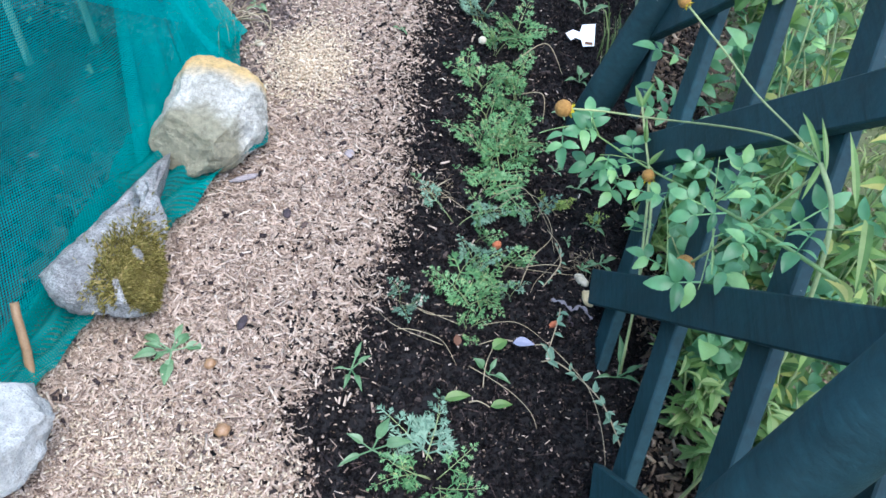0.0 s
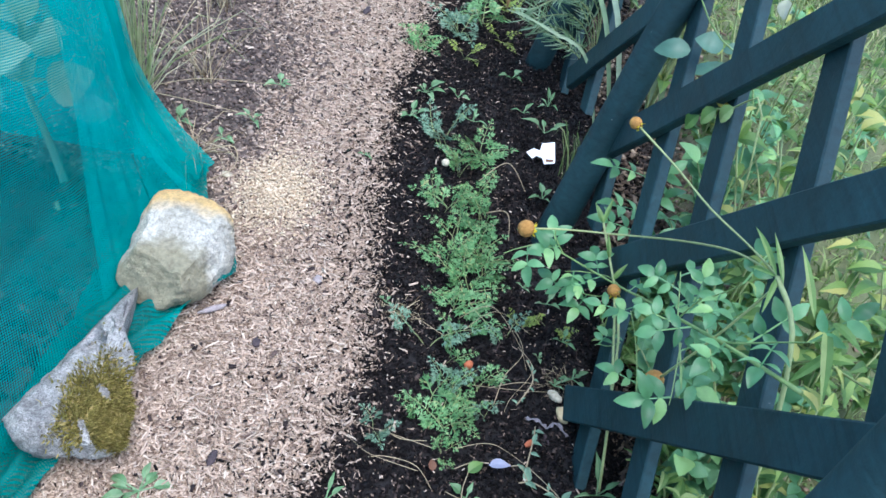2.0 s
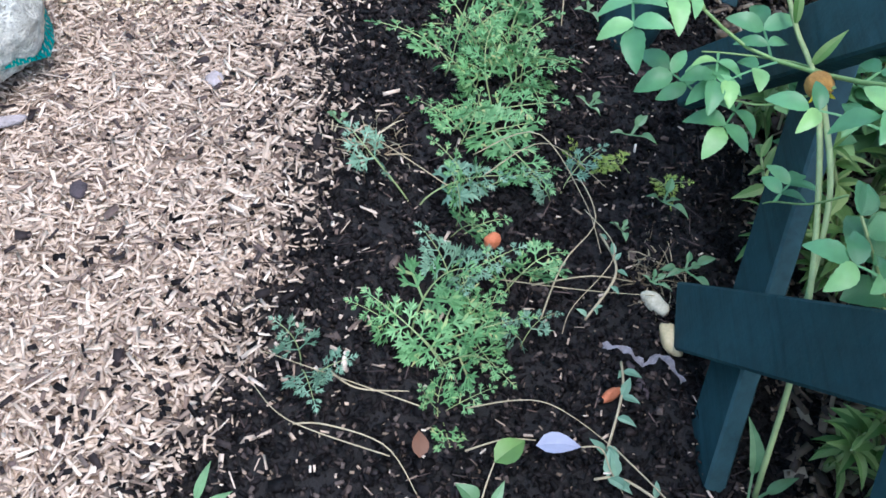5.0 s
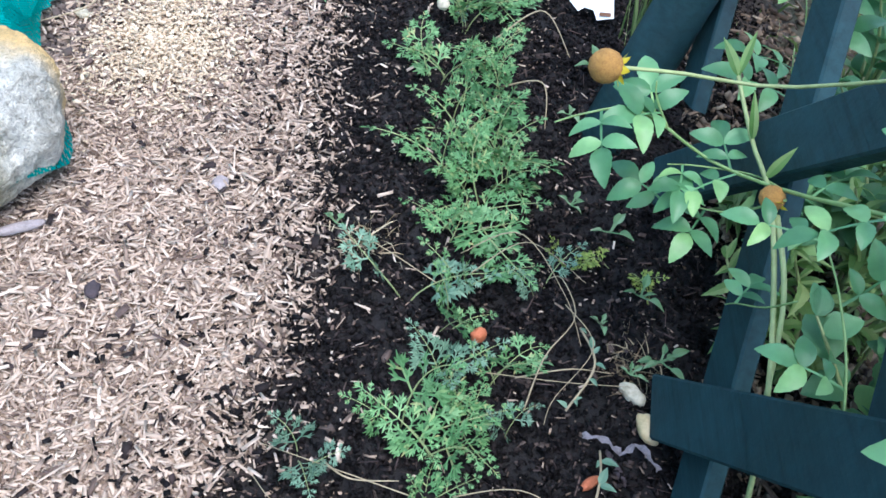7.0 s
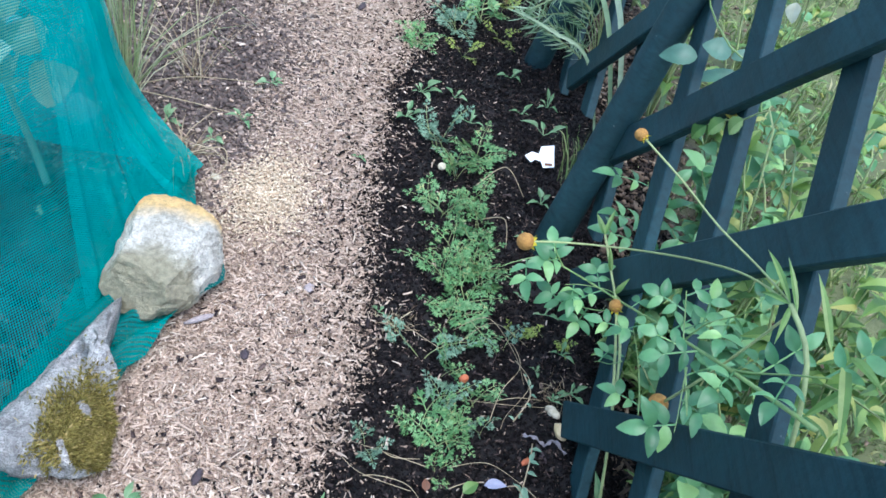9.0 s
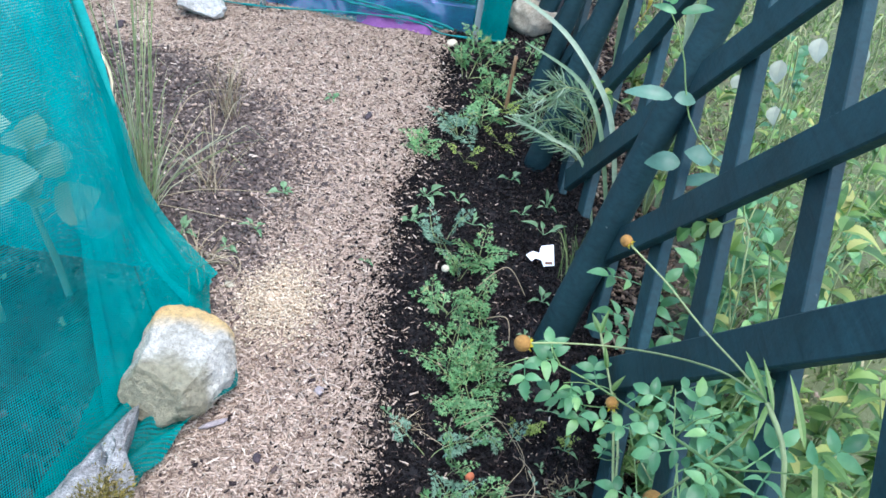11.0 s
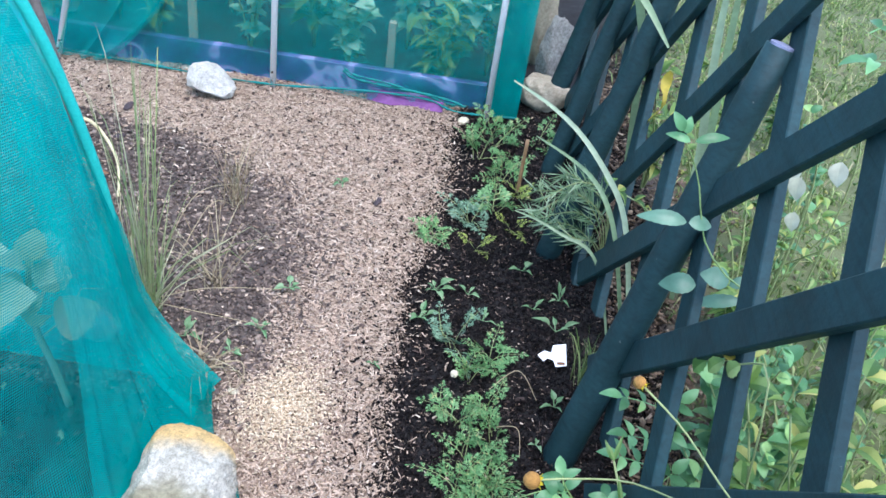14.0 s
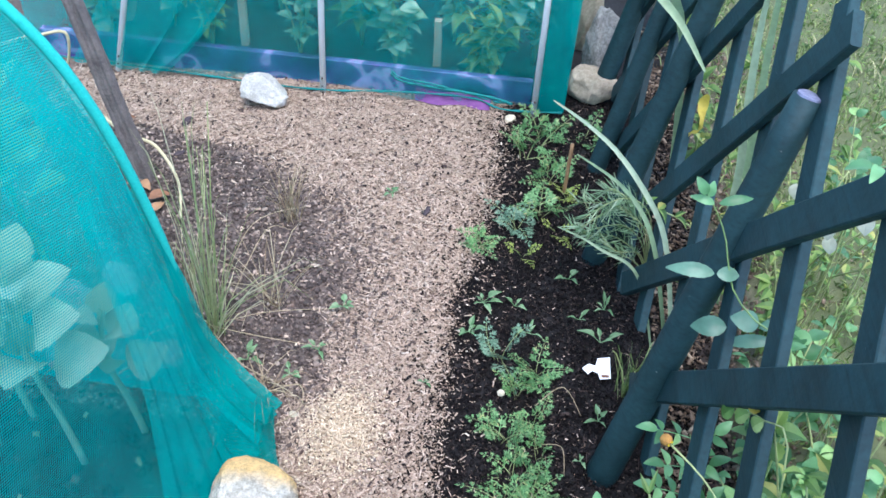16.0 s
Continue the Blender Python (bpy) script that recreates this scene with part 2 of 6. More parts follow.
BACK_PLANTS = [(0.56, 0.62, 0.3, 6, 0.036, 2), (0.6, 0.42, 0.3, 7, 0.036, 1), (0.7, 0.6, 0.3, 7, 0.036, 0), (0.52, 0.88, 0.22, 6, 0.038, 2), (0.62, 1.05, 0.25, 5, 0.043, 0), (0.78, 0.9, 0.35, 6, 0.051, 0), (0.55, 1.22, 0.3, 5, 0.043, 2), (0.72, 1.28, 0.45, 7, 0.051, 0), (0.62, 1.55, 0.2, 5, 0.038, 0), (0.85, 0.35, 0.3, 7, 0.036, 1), (0.95, 1.6, 0.25, 5, 0.043, 0), (0.52, 0.3, 0.3, 6, 0.036, 1), (0.52, 2.1, 0.4, 6, 0.051, 0), (0.55, 2.7, 0.5, 7, 0.06, 0), (0.52, 2.9, 0.4, 7, 0.051, 0), (0.9, 2.4, 0.25, 5, 0.043, 0), (0.53, 0.95, 0.5, 5, 0.043, 0), (0.56, 0.84, 0.55, 5, 0.047, 0), (0.52, 0.46, 0.3, 6, 0.036, 1), (0.55, 0.52, 0.3, 6, 0.036, 1), (0.52, 0.72, 0.3, 6, 0.036, 2), (0.52, 0.6, 0.3, 5, 0.036, 0), (0.6, 0.75, 0.3, 6, 0.036, 0), (0.68, 0.95, 0.3, 6, 0.043, 0), (0.52, 1.02, 0.25, 5, 0.034, 2), (0.52, 1.65, 0.45, 5, 0.043, 0), (0.75, 1.9, 0.3, 5, 0.043, 0), (1.1, 1.1, 0.3, 6, 0.051, 0), (1.0, 0.7, 0.3, 6, 0.036, 0), (0.47, 0.40, 0.16, 5, 0.035, 1), (0.50, 0.50, 0.20, 5, 0.04, 1), (0.46, 0.58, 0.14, 5, 0.03, 1), (0.56, 0.36, 0.2, 5, 0.045, 1), (0.46, 0.72, 0.12, 5, 0.03, 1), (0.58, 0.62, 0.2, 5, 0.04, 1), (0.62, 0.50, 0.25, 5, 0.045, 1), (0.44, 0.62, 0.16, 6, 0.035, 1), (0.46, 0.8, 0.2, 6, 0.036, 2), (0.44, 0.9, 0.16, 6, 0.034, 1), (0.48, 0.7, 0.22, 6, 0.04, 2), (0.43, 0.74, 0.12, 6, 0.03, 1), (0.5, 0.98, 0.2, 6, 0.036, 1), (0.4, 0.93, 0.12, 6, 0.03, 1), (0.43, 1.0, 0.14, 6, 0.032, 2), (0.47, 1.05, 0.16, 6, 0.036, 2), (0.52, 1.08, 0.15, 6, 0.036, 1), (0.41, 1.09, 0.1, 5, 0.03, 1), (0.56, 1.15, 0.2, 6, 0.04, 2), (0.62, 1.30, 0.34, 6, 0.028, 2), (0.70, 1.45, 0.38, 6, 0.026, 1), (0.66, 1.62, 0.42, 6, 0.030, 0), (0.80, 1.35, 0.30, 6, 0.024, 2), (0.85, 1.60, 0.34, 6, 0.028, 1), (0.78, 1.75, 0.40, 6, 0.030, 2), (0.60, 1.85, 0.48, 6, 0.034, 0), (0.92, 1.45, 0.26, 5, 0.024, 0), (0.64, 1.14, 0.40, 6, 0.034, 2)]
FALLEN = [(0.198, 0.708, 0.03, 0.12, 0.032, 0.016, "lilac", "lilac-grey pointed leaf on dark mulch"), (0.169, 0.690, 0.032, 0.75, 0.028, 0.018, "green", "green seed leaf beside a lilac leaf"), (0.12, 0.69, 0.02, 1.7, 0.02, 0.012, "dry", "small orange dry leaf on mulch"), (0.112, 0.604, 0.015, 0.35, 0.038, 0.016, "green", "green spoon-shaped leaf on mulch"), (0.177, 0.608, 0.015, 0.3, 0.032, 0.014, "green", "small green leaf on mulch"), (-0.785, 1.80, 0.015, 0.5, 0.055, 0.034, "dry", "curled brown leaf at the stake"), (-0.942, 2.043, 0.015, 1.5, 0.055, 0.034, "dry", "curled brown leaf at the stake"), (-0.90, 2.0, 0.012, 2.4, 0.05, 0.03, "dry", "curled brown leaf at the stake"), (-0.83, 1.86, 0.012, -0.6, 0.045, 0.03, "dry", "curled brown leaf at the stake"), (-0.76, 1.76, 0.012, 1.2, 0.04, 0.026, "dry", "curled brown leaf at the stake"), (-0.98, 2.10, 0.012, 0.2, 0.05, 0.03, "dry", "curled brown leaf at the stake")]
# ---- light ----
world = bpy.data.worlds.new("sky")
world.use_nodes = True
scene.world = world
wn = world.node_tree
sky = wn.nodes.new("ShaderNodeTexSky")
sky.sky_type, sky.sun_disc = "NISHITA", False
sky.sun_elevation, sky.sun_rotation = radians(74), radians(150)
sky.air_density, sky.dust_density = 1.0, 1.0
wn.nodes["Background"].inputs["Strength"].default_value = SKY
wn.links.new(sky.outputs[0], wn.nodes["Background"].inputs["Color"])
sun = new("sun", bpy.data.lights.new("sun", "SUN"))
sun.data.energy, sun.data.angle, sun.data.color = SUN, radians(45), (0.98, 0.985, 1.0)
sun.matrix_world = look((1.5, -2.0, 12), (0, 1, 0))

rng = np.random.RandomState(7)
rnd = random.Random(11)


# ---- materials ----
def material(name, rough=0.7, metal=0.0):
    m = bpy.data.materials.new(name)
    m.use_nodes = True
    nt = m.node_tree
    b = nt.nodes["Principled BSDF"]
    b.inputs["Roughness"].default_value = rough
    b.inputs["Metallic"].default_value = metal
    return m, nt, b


def node(nt, kind, **values):
    n = nt.nodes.new(kind)
    for k, v in values.items():
        if k in n.inputs:
            n.inputs[k].default_value = v
    return n


def noise_node(nt, scale, detail=4.0, rough=0.6, coord="Object"):
    tc = nt.nodes.new("ShaderNodeTexCoord")
    n = node(nt, "ShaderNodeTexNoise", Scale=scale, Detail=detail, Roughness=rough)
    nt.links.new(tc.outputs[coord], n.inputs["Vector"])
    return n


def ramp(nt, source, stops):
    r = nt.nodes.new("ShaderNodeValToRGB")
    while len(r.color_ramp.elements) < len(stops):
        r.color_ramp.elements.new(0.5)
    for e, (p, c) in zip(r.color_ramp.elements, stops):
        e.position, e.color = p, (*c, 1)
    nt.links.new(source, r.inputs["Fac"])
    return r


def mix(nt, fac, a, b, mode="MIX"):
    n = nt.nodes.new("ShaderNodeMix")
    n.data_type, n.blend_type = "RGBA", mode
    for s, v in ((n.inputs[0], fac), (n.inputs[6], a), (n.inputs[7], b)):
        if isinstance(v, bpy.types.NodeSocket):
            nt.links.new(v, s)
        else:
            s.default_value = v if isinstance(v, float) else (*v, 1)
    return n.outputs[2]


def bump(nt, b, height, strength=0.4, distance=0.002):
    n = node(nt, "ShaderNodeBump", Strength=strength, Distance=distance)
    nt.links.new(height, n.inputs["Height"])
    nt.links.new(n.outputs[0], b.inputs["Normal"])


def grainy(name, dark, light, scale, rough=0.75, bump_strength=0.4, fine=5.0, distance=0.002, spec=0.5, deep=0.6):
    """Two scales of noise between a dark and a light tone, with relief."""
    m, nt, b = material(name, rough)
    n1, n2 = noise_node(nt, scale), noise_node(nt, scale * fine, 6.0, 0.7)
    c1 = ramp(nt, n1.outputs["Fac"], [(0.3, dark), (0.7, light)])
    c2 = ramp(nt, n2.outputs["Fac"], [(0.25, tuple(v * deep for v in dark)), (0.75, light)])
    nt.links.new(mix(nt, 0.5, c1.outputs[0], c2.outputs[0]), b.inputs["Base Color"])
    b.inputs["Specular IOR Level"].default_value = spec
    bump(nt, b, n2.outputs["Fac"], bump_strength, distance)
    return m


def by_piece(name, stops, rough=0.8, scale=300.0, source="island", spec=0.4, vary=0.35):
    """Each loose piece has its own tone; fine grain on top."""
    m, nt, b = material(name, rough)
    if source == "island":
        r = nt.nodes.new("ShaderNodeNewGeometry").outputs["Random Per Island"]
    else:
        r = nt.nodes.new("ShaderNodeObjectInfo").outputs["Random"]
    c = ramp(nt, r, stops)
    n = noise_node(nt, scale, 5.0, 0.7)
    g = ramp(nt, n.outputs["Fac"], [(0.3, (1 - vary,) * 3), (0.7, (1, 1, 1))])
    nt.links.new(mix(nt, 1.0, c.outputs[0], g.outputs[0], "MULTIPLY"), b.inputs["Base Color"])
    b.inputs["Specular IOR Level"].default_value = spec
    bump(nt, b, n.outputs["Fac"], 0.3, 0.001)
    return m


def leafy(name, stops, rough=0.45, through=0.35, scale=60.0, spec=0.4):
    """A leaf: tone by piece, blotches, some light coming through."""
    m, nt, b = material(name, rough)
    ri = nt.nodes.new("ShaderNodeNewGeometry").outputs["Random Per Island"]
    ro = nt.nodes.new("ShaderNodeObjectInfo").outputs["Random"]
    ad, fr = nt.nodes.new("ShaderNodeMath"), nt.nodes.new("ShaderNodeMath")
    ad.operation, fr.operation = "ADD", "FRACT"
    nt.links.new(ri, ad.inputs[0])
    nt.links.new(ro, ad.inputs[1])
    nt.links.new(ad.outputs[0], fr.inputs[0])
    c = ramp(nt, fr.outputs[0], stops)
    n = noise_node(nt, scale, 3.0)
    g = ramp(nt, n.outputs["Fac"], [(0.3, (0.75, 0.75, 0.75)), (0.7, (1, 1, 1))])
    col = mix(nt, 1.0, c.outputs[0], g.outputs[0], "MULTIPLY")
    nt.links.new(col, b.inputs["Base Color"])
    b.inputs["Specular IOR Level"].default_value = spec
    t = nt.nodes.new("ShaderNodeBsdfTranslucent")
    nt.links.new(col, t.inputs["Color"])
    s = node(nt, "ShaderNodeMixShader", Fac=through)
    nt.links.new(b.outputs[0], s.inputs[1])
    nt.links.new(t.outputs[0], s.inputs[2])
    nt.links.new(s.outputs[0], nt.nodes["Material Output"].inputs["Surface"])
    bump(nt, b, n.outputs["Fac"], 0.25, 0.002)
    return m


CHIP = by_piece("wood_chip", [(0.0, (0.13, 0.086, 0.068)), (0.12, (0.27, 0.19, 0.143)), (0.32, (0.43, 0.317, 0.237)), (0.62, (0.54, 0.41, 0.313)), (0.88, (0.62, 0.475, 0.37)), (1.0, (0.73, 0.60, 0.48))], 0.9, 220.0, "island", 0.25, 0.25)
FRESH = by_piece("fresh_sawdust", [(0.0, (0.54, 0.40, 0.265)), (0.5, (0.75, 0.59, 0.415)), (1.0, (0.86, 0.72, 0.53))], 0.9, 220.0)
BARK = by_piece("dark_bark_bit", [(0.0, (0.0024, 0.0018, 0.0020)), (0.45, (0.0060, 0.0046, 0.0049)), (0.75, (0.0145, 0.0108, 0.0110)), (0.92, (0.042, 0.031, 0.029)), (1.0, (0.15, 0.11, 0.092))], 0.7, 420.0, "island", 0.14, 0.5)
BROWN_BARK = by_piece("brown_bark_bit", [(0.0, (0.02, 0.014, 0.014)), (0.5, (0.055, 0.038, 0.036)), (1.0, (0.14, 0.095, 0.08))], 0.8, 260.0, "island", 0.2)
CRUMB = by_piece("soil_crumb", [(0.0, (0.055, 0.041, 0.036)), (0.5, (0.115, 0.085, 0.074)), (0.85, (0.24, 0.18, 0.15)), (1.0, (0.40, 0.31, 0.25))], 0.9, 260.0)
LITTER = by_piece("leaf_litter", [(0.0, (0.05, 0.032, 0.024)), (0.5, (0.13, 0.085, 0.055)), (0.85, (0.25, 0.175, 0.12)), (1.0, (0.42, 0.33, 0.24))], 0.8, 120.0)
CARROT = leafy("carrot_leaf", [(0.0, (0.105, 0.255, 0.091)), (0.45, (0.175, 0.385, 0.150)), (0.85, (0.270, 0.510, 0.215)), (0.95, (0.420, 0.550, 0.226)), (1.0, (0.520, 0.470, 0.204))], 0.5)
CARROT_BLUE = leafy("grey_green_leaf", [(0.0, (0.1300, 0.2500, 0.1600)), (0.6, (0.2200, 0.3756, 0.2500)), (1.0, (0.3350, 0.5000, 0.3400))], 0.55)
CARROT_YELLOW = leafy("yellow_green_leaf", [(0.0, (0.24, 0.36, 0.07)), (0.6, (0.38, 0.50, 0.11)), (1.0, (0.55, 0.58, 0.16))], 0.5)
STALK = by_piece("green_stalk", [(0.0, (0.20, 0.27, 0.09)), (0.4, (0.29, 0.36, 0.14)), (0.8, (0.40, 0.45, 0.21)), (1.0, (0.42, 0.37, 0.20))], 0.5, 90.0)
STRAW = by_piece("dry_stalk", [(0.0, (0.22, 0.15, 0.09)), (0.5, (0.40, 0.31, 0.19)), (1.0, (0.58, 0.50, 0.33))], 0.7, 120.0)
ROSE = leafy("rose_leaf", [(0.0, (0.069, 0.207, 0.086)), (0.45, (0.127, 0.322, 0.140)), (0.8, (0.201, 0.448, 0.194)), (1.0, (0.345, 0.586, 0.205))], 0.38, 0.35, 60.0, 0.5)
ROSE_BLUE = leafy("blue_green_rose_leaf", [(0.0, (0.085, 0.205, 0.135)), (1.0, (0.165, 0.325, 0.22))], 0.36, 0.3, 60.0, 0.5)
NEEDLE = leafy("needle_leaf", [(0.0, (0.15, 0.27, 0.13)), (0.6, (0.27, 0.41, 0.23)), (1.0, (0.42, 0.53, 0.36))], 0.5, 0.3)
SEEDLING = leafy("seedling_leaf", [(0.0, (0.11, 0.24, 0.10)), (0.6, (0.19, 0.34, 0.16)), (1.0, (0.31, 0.45, 0.25))], 0.5, 0.35)
ROSE_STEM = by_piece("rose_stem", [(0.0, (0.17, 0.30, 0.09)), (1.0, (0.30, 0.42, 0.16))], 0.45, 90.0)
LANCE = leafy("lance_leaf", [(0.0, (0.10, 0.22, 0.055)), (0.5, (0.20, 0.35, 0.10)), (1.0, (0.38, 0.50, 0.19))], 0.45, 0.42)
SHRUB = leafy("shrub_leaf", [(0.0, (0.059, 0.144, 0.040)), (0.4, (0.140, 0.275, 0.069)), (0.8, (0.280, 0.425, 0.112)), (1.0, (0.560, 0.537, 0.163))], 0.45, 0.4)
CABBAGE = leafy("cabbage_leaf", [(0.0, (0.24, 0.46, 0.32)), (1.0, (0.48, 0.68, 0.52))], 0.55, 0.25, 30.0, 0.3)
VEGETABLE = leafy("vegetable_leaf", [(0.0, (0.14, 0.30, 0.16)), (0.6, (0.27, 0.46, 0.28)), (1.0, (0.42, 0.60, 0.42))], 0.5, 0.3, 50.0)
YELLOW_LEAF = leafy("yellowed_leaf", [(0.0, (0.55, 0.42, 0.06)), (1.0, (0.62, 0.55, 0.14))], 0.6)
GRASS = leafy("grass_blade", [(0.0, (0.084, 0.150, 0.046)), (0.5, (0.214, 0.318, 0.102)), (0.85, (0.441, 0.516, 0.216)), (1.0, (0.674, 0.588, 0.360))], 0.5, 0.35)
STRAW_GREEN = leafy("dry_grass", [(0.0, (0.26, 0.34, 0.13)), (0.5, (0.47, 0.50, 0.24)), (1.0, (0.68, 0.63, 0.42))], 0.6, 0.3)
STRAP = leafy("strap_leaf", [(0.0, (0.24, 0.36, 0.19)), (0.5, (0.33, 0.44, 0.26)), (1.0, (0.43, 0.53, 0.36))], 0.42, 0.35)
LILAC = leafy("lilac_leaf", [(0.0, (0.32, 0.33, 0.44)), (1.0, (0.37, 0.38, 0.49))], 0.6, 0.2)
DISC = grainy("flower_disc", (0.25, 0.115, 0.025), (0.54, 0.28, 0.065), 260.0, 0.8, 0.8, 4.0, 0.002)
PETAL = leafy("yellow_petal", [(0.0, (0.75, 0.56, 0.02)), (1.0, (0.85, 0.70, 0.06))], 0.6)
PAPER = leafy("papery_pod", [(0.0, (0.58, 0.60, 0.46)), (1.0, (0.70, 0.71, 0.58))], 0.5, 0.4)
DRY_LEAF = by_piece("dry_leaf", [(0.0, (0.15, 0.065, 0.035)), (0.6, (0.26, 0.12, 0.06)), (1.0, (0.36, 0.20, 0.10))], 0.7, 60.0, "object")
BAMBOO = grainy("bamboo", (0.17, 0.095, 0.045), (0.36, 0.22, 0.11), 60.0, 0.5, 0.3)
OLD_WOOD = grainy("weathered_wood", (0.085, 0.068, 0.064), (0.23, 0.195, 0.185), 25.0, 0.9, 0.9, 6.0, 0.006)
PALE_WOOD = grainy("pale_wood", (0.34, 0.29, 0.2), (0.55, 0.47, 0.34), 30.0, 0.75, 0.4)
WHITE_PLASTIC = grainy("white_plastic", (0.90, 0.93, 0.95), (0.97, 0.98, 0.98), 30.0, 0.35, 0.02, 5.0, 0.002, 0.3, 0.97)
PLASTIC_FILM = grainy("plastic_film", (0.05, 0.045, 0.05), (0.30, 0.27, 0.29), 160.0, 0.5, 0.5)
PINK = grainy("mauve_sheet", (0.16, 0.05, 0.20), (0.33, 0.12, 0.36), 14.0, 0.6, 0.2)
TERRACOTTA = grainy("terracotta", (0.42, 0.10, 0.04), (0.62, 0.20, 0.09), 120.0, 0.8, 0.3)
CREAM = grainy("cream_pebble", (0.46, 0.33, 0.16), (0.78, 0.60, 0.34), 60.0, 0.55, 0.2)
PALE_STONE = grainy("pale_stone", (0.34, 0.29, 0.20), (0.72, 0.645, 0.48), 90.0, 0.85, 0.5)
SNAIL = grainy("snail_shell", (0.20, 0.095, 0.04), (0.42, 0.25, 0.13), 90.0, 0.35, 0.2)
VINE = grainy("pale_vine", (0.48, 0.40, 0.22), (0.72, 0.63, 0.40), 60.0, 0.7, 0.3)
END_GRAIN = grainy("end_grain", (0.09, 0.10, 0.16), (0.36, 0.38, 0.54), 90.0, 0.9, 0.5)
GREY_STICK = grainy("grey_stick", (0.20, 0.165, 0.16), (0.42, 0.36, 0.35), 90.0, 0.8, 0.5)
DARK_BARK = grainy("bark_piece", (0.025, 0.018, 0.02), (0.075, 0.052, 0.058), 80.0, 0.8, 0.7)
MOSS = leafy("moss", [(0.0, (0.13, 0.105, 0.025)), (0.45, (0.27, 0.23, 0.06)), (0.8, (0.45, 0.38, 0.11)), (1.0, (0.56, 0.42, 0.18))], 0.9, 0.3, 200.0)
NET_ROLL = grainy("rolled_net", (0.0, 0.11, 0.105), (0.0, 0.26, 0.25), 160.0, 0.8, 0.6)
ROPE = grainy("net_hem", (0.0, 0.36, 0.32), (0.01, 0.54, 0.47), 200.0, 0.7, 0.6)


def painted_board():
    """Blue-purple paint with hard-edged worn patches of navy and pale lilac."""
    m, nt, b = material("purple_board", 0.5)
    n1, n2 = noise_node(nt, 7.5, 2.0, 0.5), noise_node(nt, 40.0, 5.0, 0.7)
    c = ramp(nt, n1.outputs["Fac"], [(0.34, (0.02, 0.022, 0.10)), (0.43, (0.035, 0.035, 0.17)), (0.49, (0.06, 0.06, 0.25)), (0.53, (0.10, 0.10, 0.34)), (0.545, (0.32, 0.28, 0.60)), (0.60, (0.40, 0.35, 0.66)), (0.615, (0.09, 0.06, 0.28))])
    g = ramp(nt, n2.outputs["Fac"], [(0.3, (0.6, 0.6, 0.62)), (0.65, (1, 1, 1))])
    nt.links.new(mix(nt, 1.0, c.outputs[0], g.outputs[0], "MULTIPLY"), b.inputs["Base Color"])
    bump(nt, b, n2.outputs["Fac"], 0.2, 0.002)
    return m


PURPLE = painted_board()


def rock_material(name, dark, light, stain_shade=None, speck=0.5, gritty=0.8):
    m, nt, b = material(name, 0.85)
    n1, n2, n3 = noise_node(nt, 14.0, 5.0), noise_node(nt, 110.0, 6.0, 0.75), noise_node(nt, 420.0, 3.0, 0.6)
    c = ramp(nt, n1.outputs["Fac"], [(0.32, dark), (0.66, light)])
    g = ramp(nt, n2.outputs["Fac"], [(0.3, (speck,) * 3), (0.62, (1, 1, 1))])
    grit = ramp(nt, n3.outputs["Fac"], [(0.36, (gritty,) * 3), (0.52, (1, 1, 1))])
    col = mix(nt, 1.0, mix(nt, 1.0, c.outputs[0], g.outputs[0], "MULTIPLY"), grit.outputs[0], "MULTIPLY")
    if stain_shade:
        tc = nt.nodes.new("ShaderNodeTexCoord")
        sep = nt.nodes.new("ShaderNodeSeparateXYZ")
        nt.links.new(tc.outputs["Object"], sep.inputs[0])
        # a rusty band along the far edge; the near foot's brown also carries painted shade
        for axis, lo, hi, tone in stain_shade:
            add = node(nt, "ShaderNodeMath")
            add.operation = "MULTIPLY_ADD"
            nt.links.new(n1.outputs["Fac"], add.inputs[0])
            add.inputs[1].default_value = 0.09
            nt.links.new(sep.outputs[axis], add.inputs[2])
            mr = node(nt, "ShaderNodeMapRange")
            nt.links.new(add.outputs[0], mr.inputs[0])
            mr.inputs[1].default_value, mr.inputs[2].default_value = lo, hi
            col = mix(nt, mr.outputs[0], col, mix(nt, 1.0, g.outputs[0], tone, "MULTIPLY"))
    nt.links.new(col, b.inputs["Base Color"])
    h = mix(nt, 0.4, n2.outputs["Fac"], n3.outputs["Fac"])
    bump(nt, b, h, 1.0, 0.010)
    return m


ROCK_WHITE = rock_material("pale_rusty_rock", (0.54, 0.50, 0.41), (0.86, 0.82, 0.71), [(1, 0.060, 0.092, (0.80, 0.53, 0.22)), (1, 0.026, -0.006, (0.36, 0.325, 0.215))], 0.50, 0.7)
ROCK_GREY = rock_material("grey_rock", (0.30, 0.285, 0.27), (0.68, 0.655, 0.62), None, 0.40, 0.5)
ROCK_PALE = rock_material("white_rock", (0.52, 0.50, 0.45), (0.80, 0.78, 0.72), None, 0.62)
ROCK_TAN = rock_material("tan_rock", (0.44, 0.36, 0.26), (0.70, 0.62, 0.48), None, 0.7)


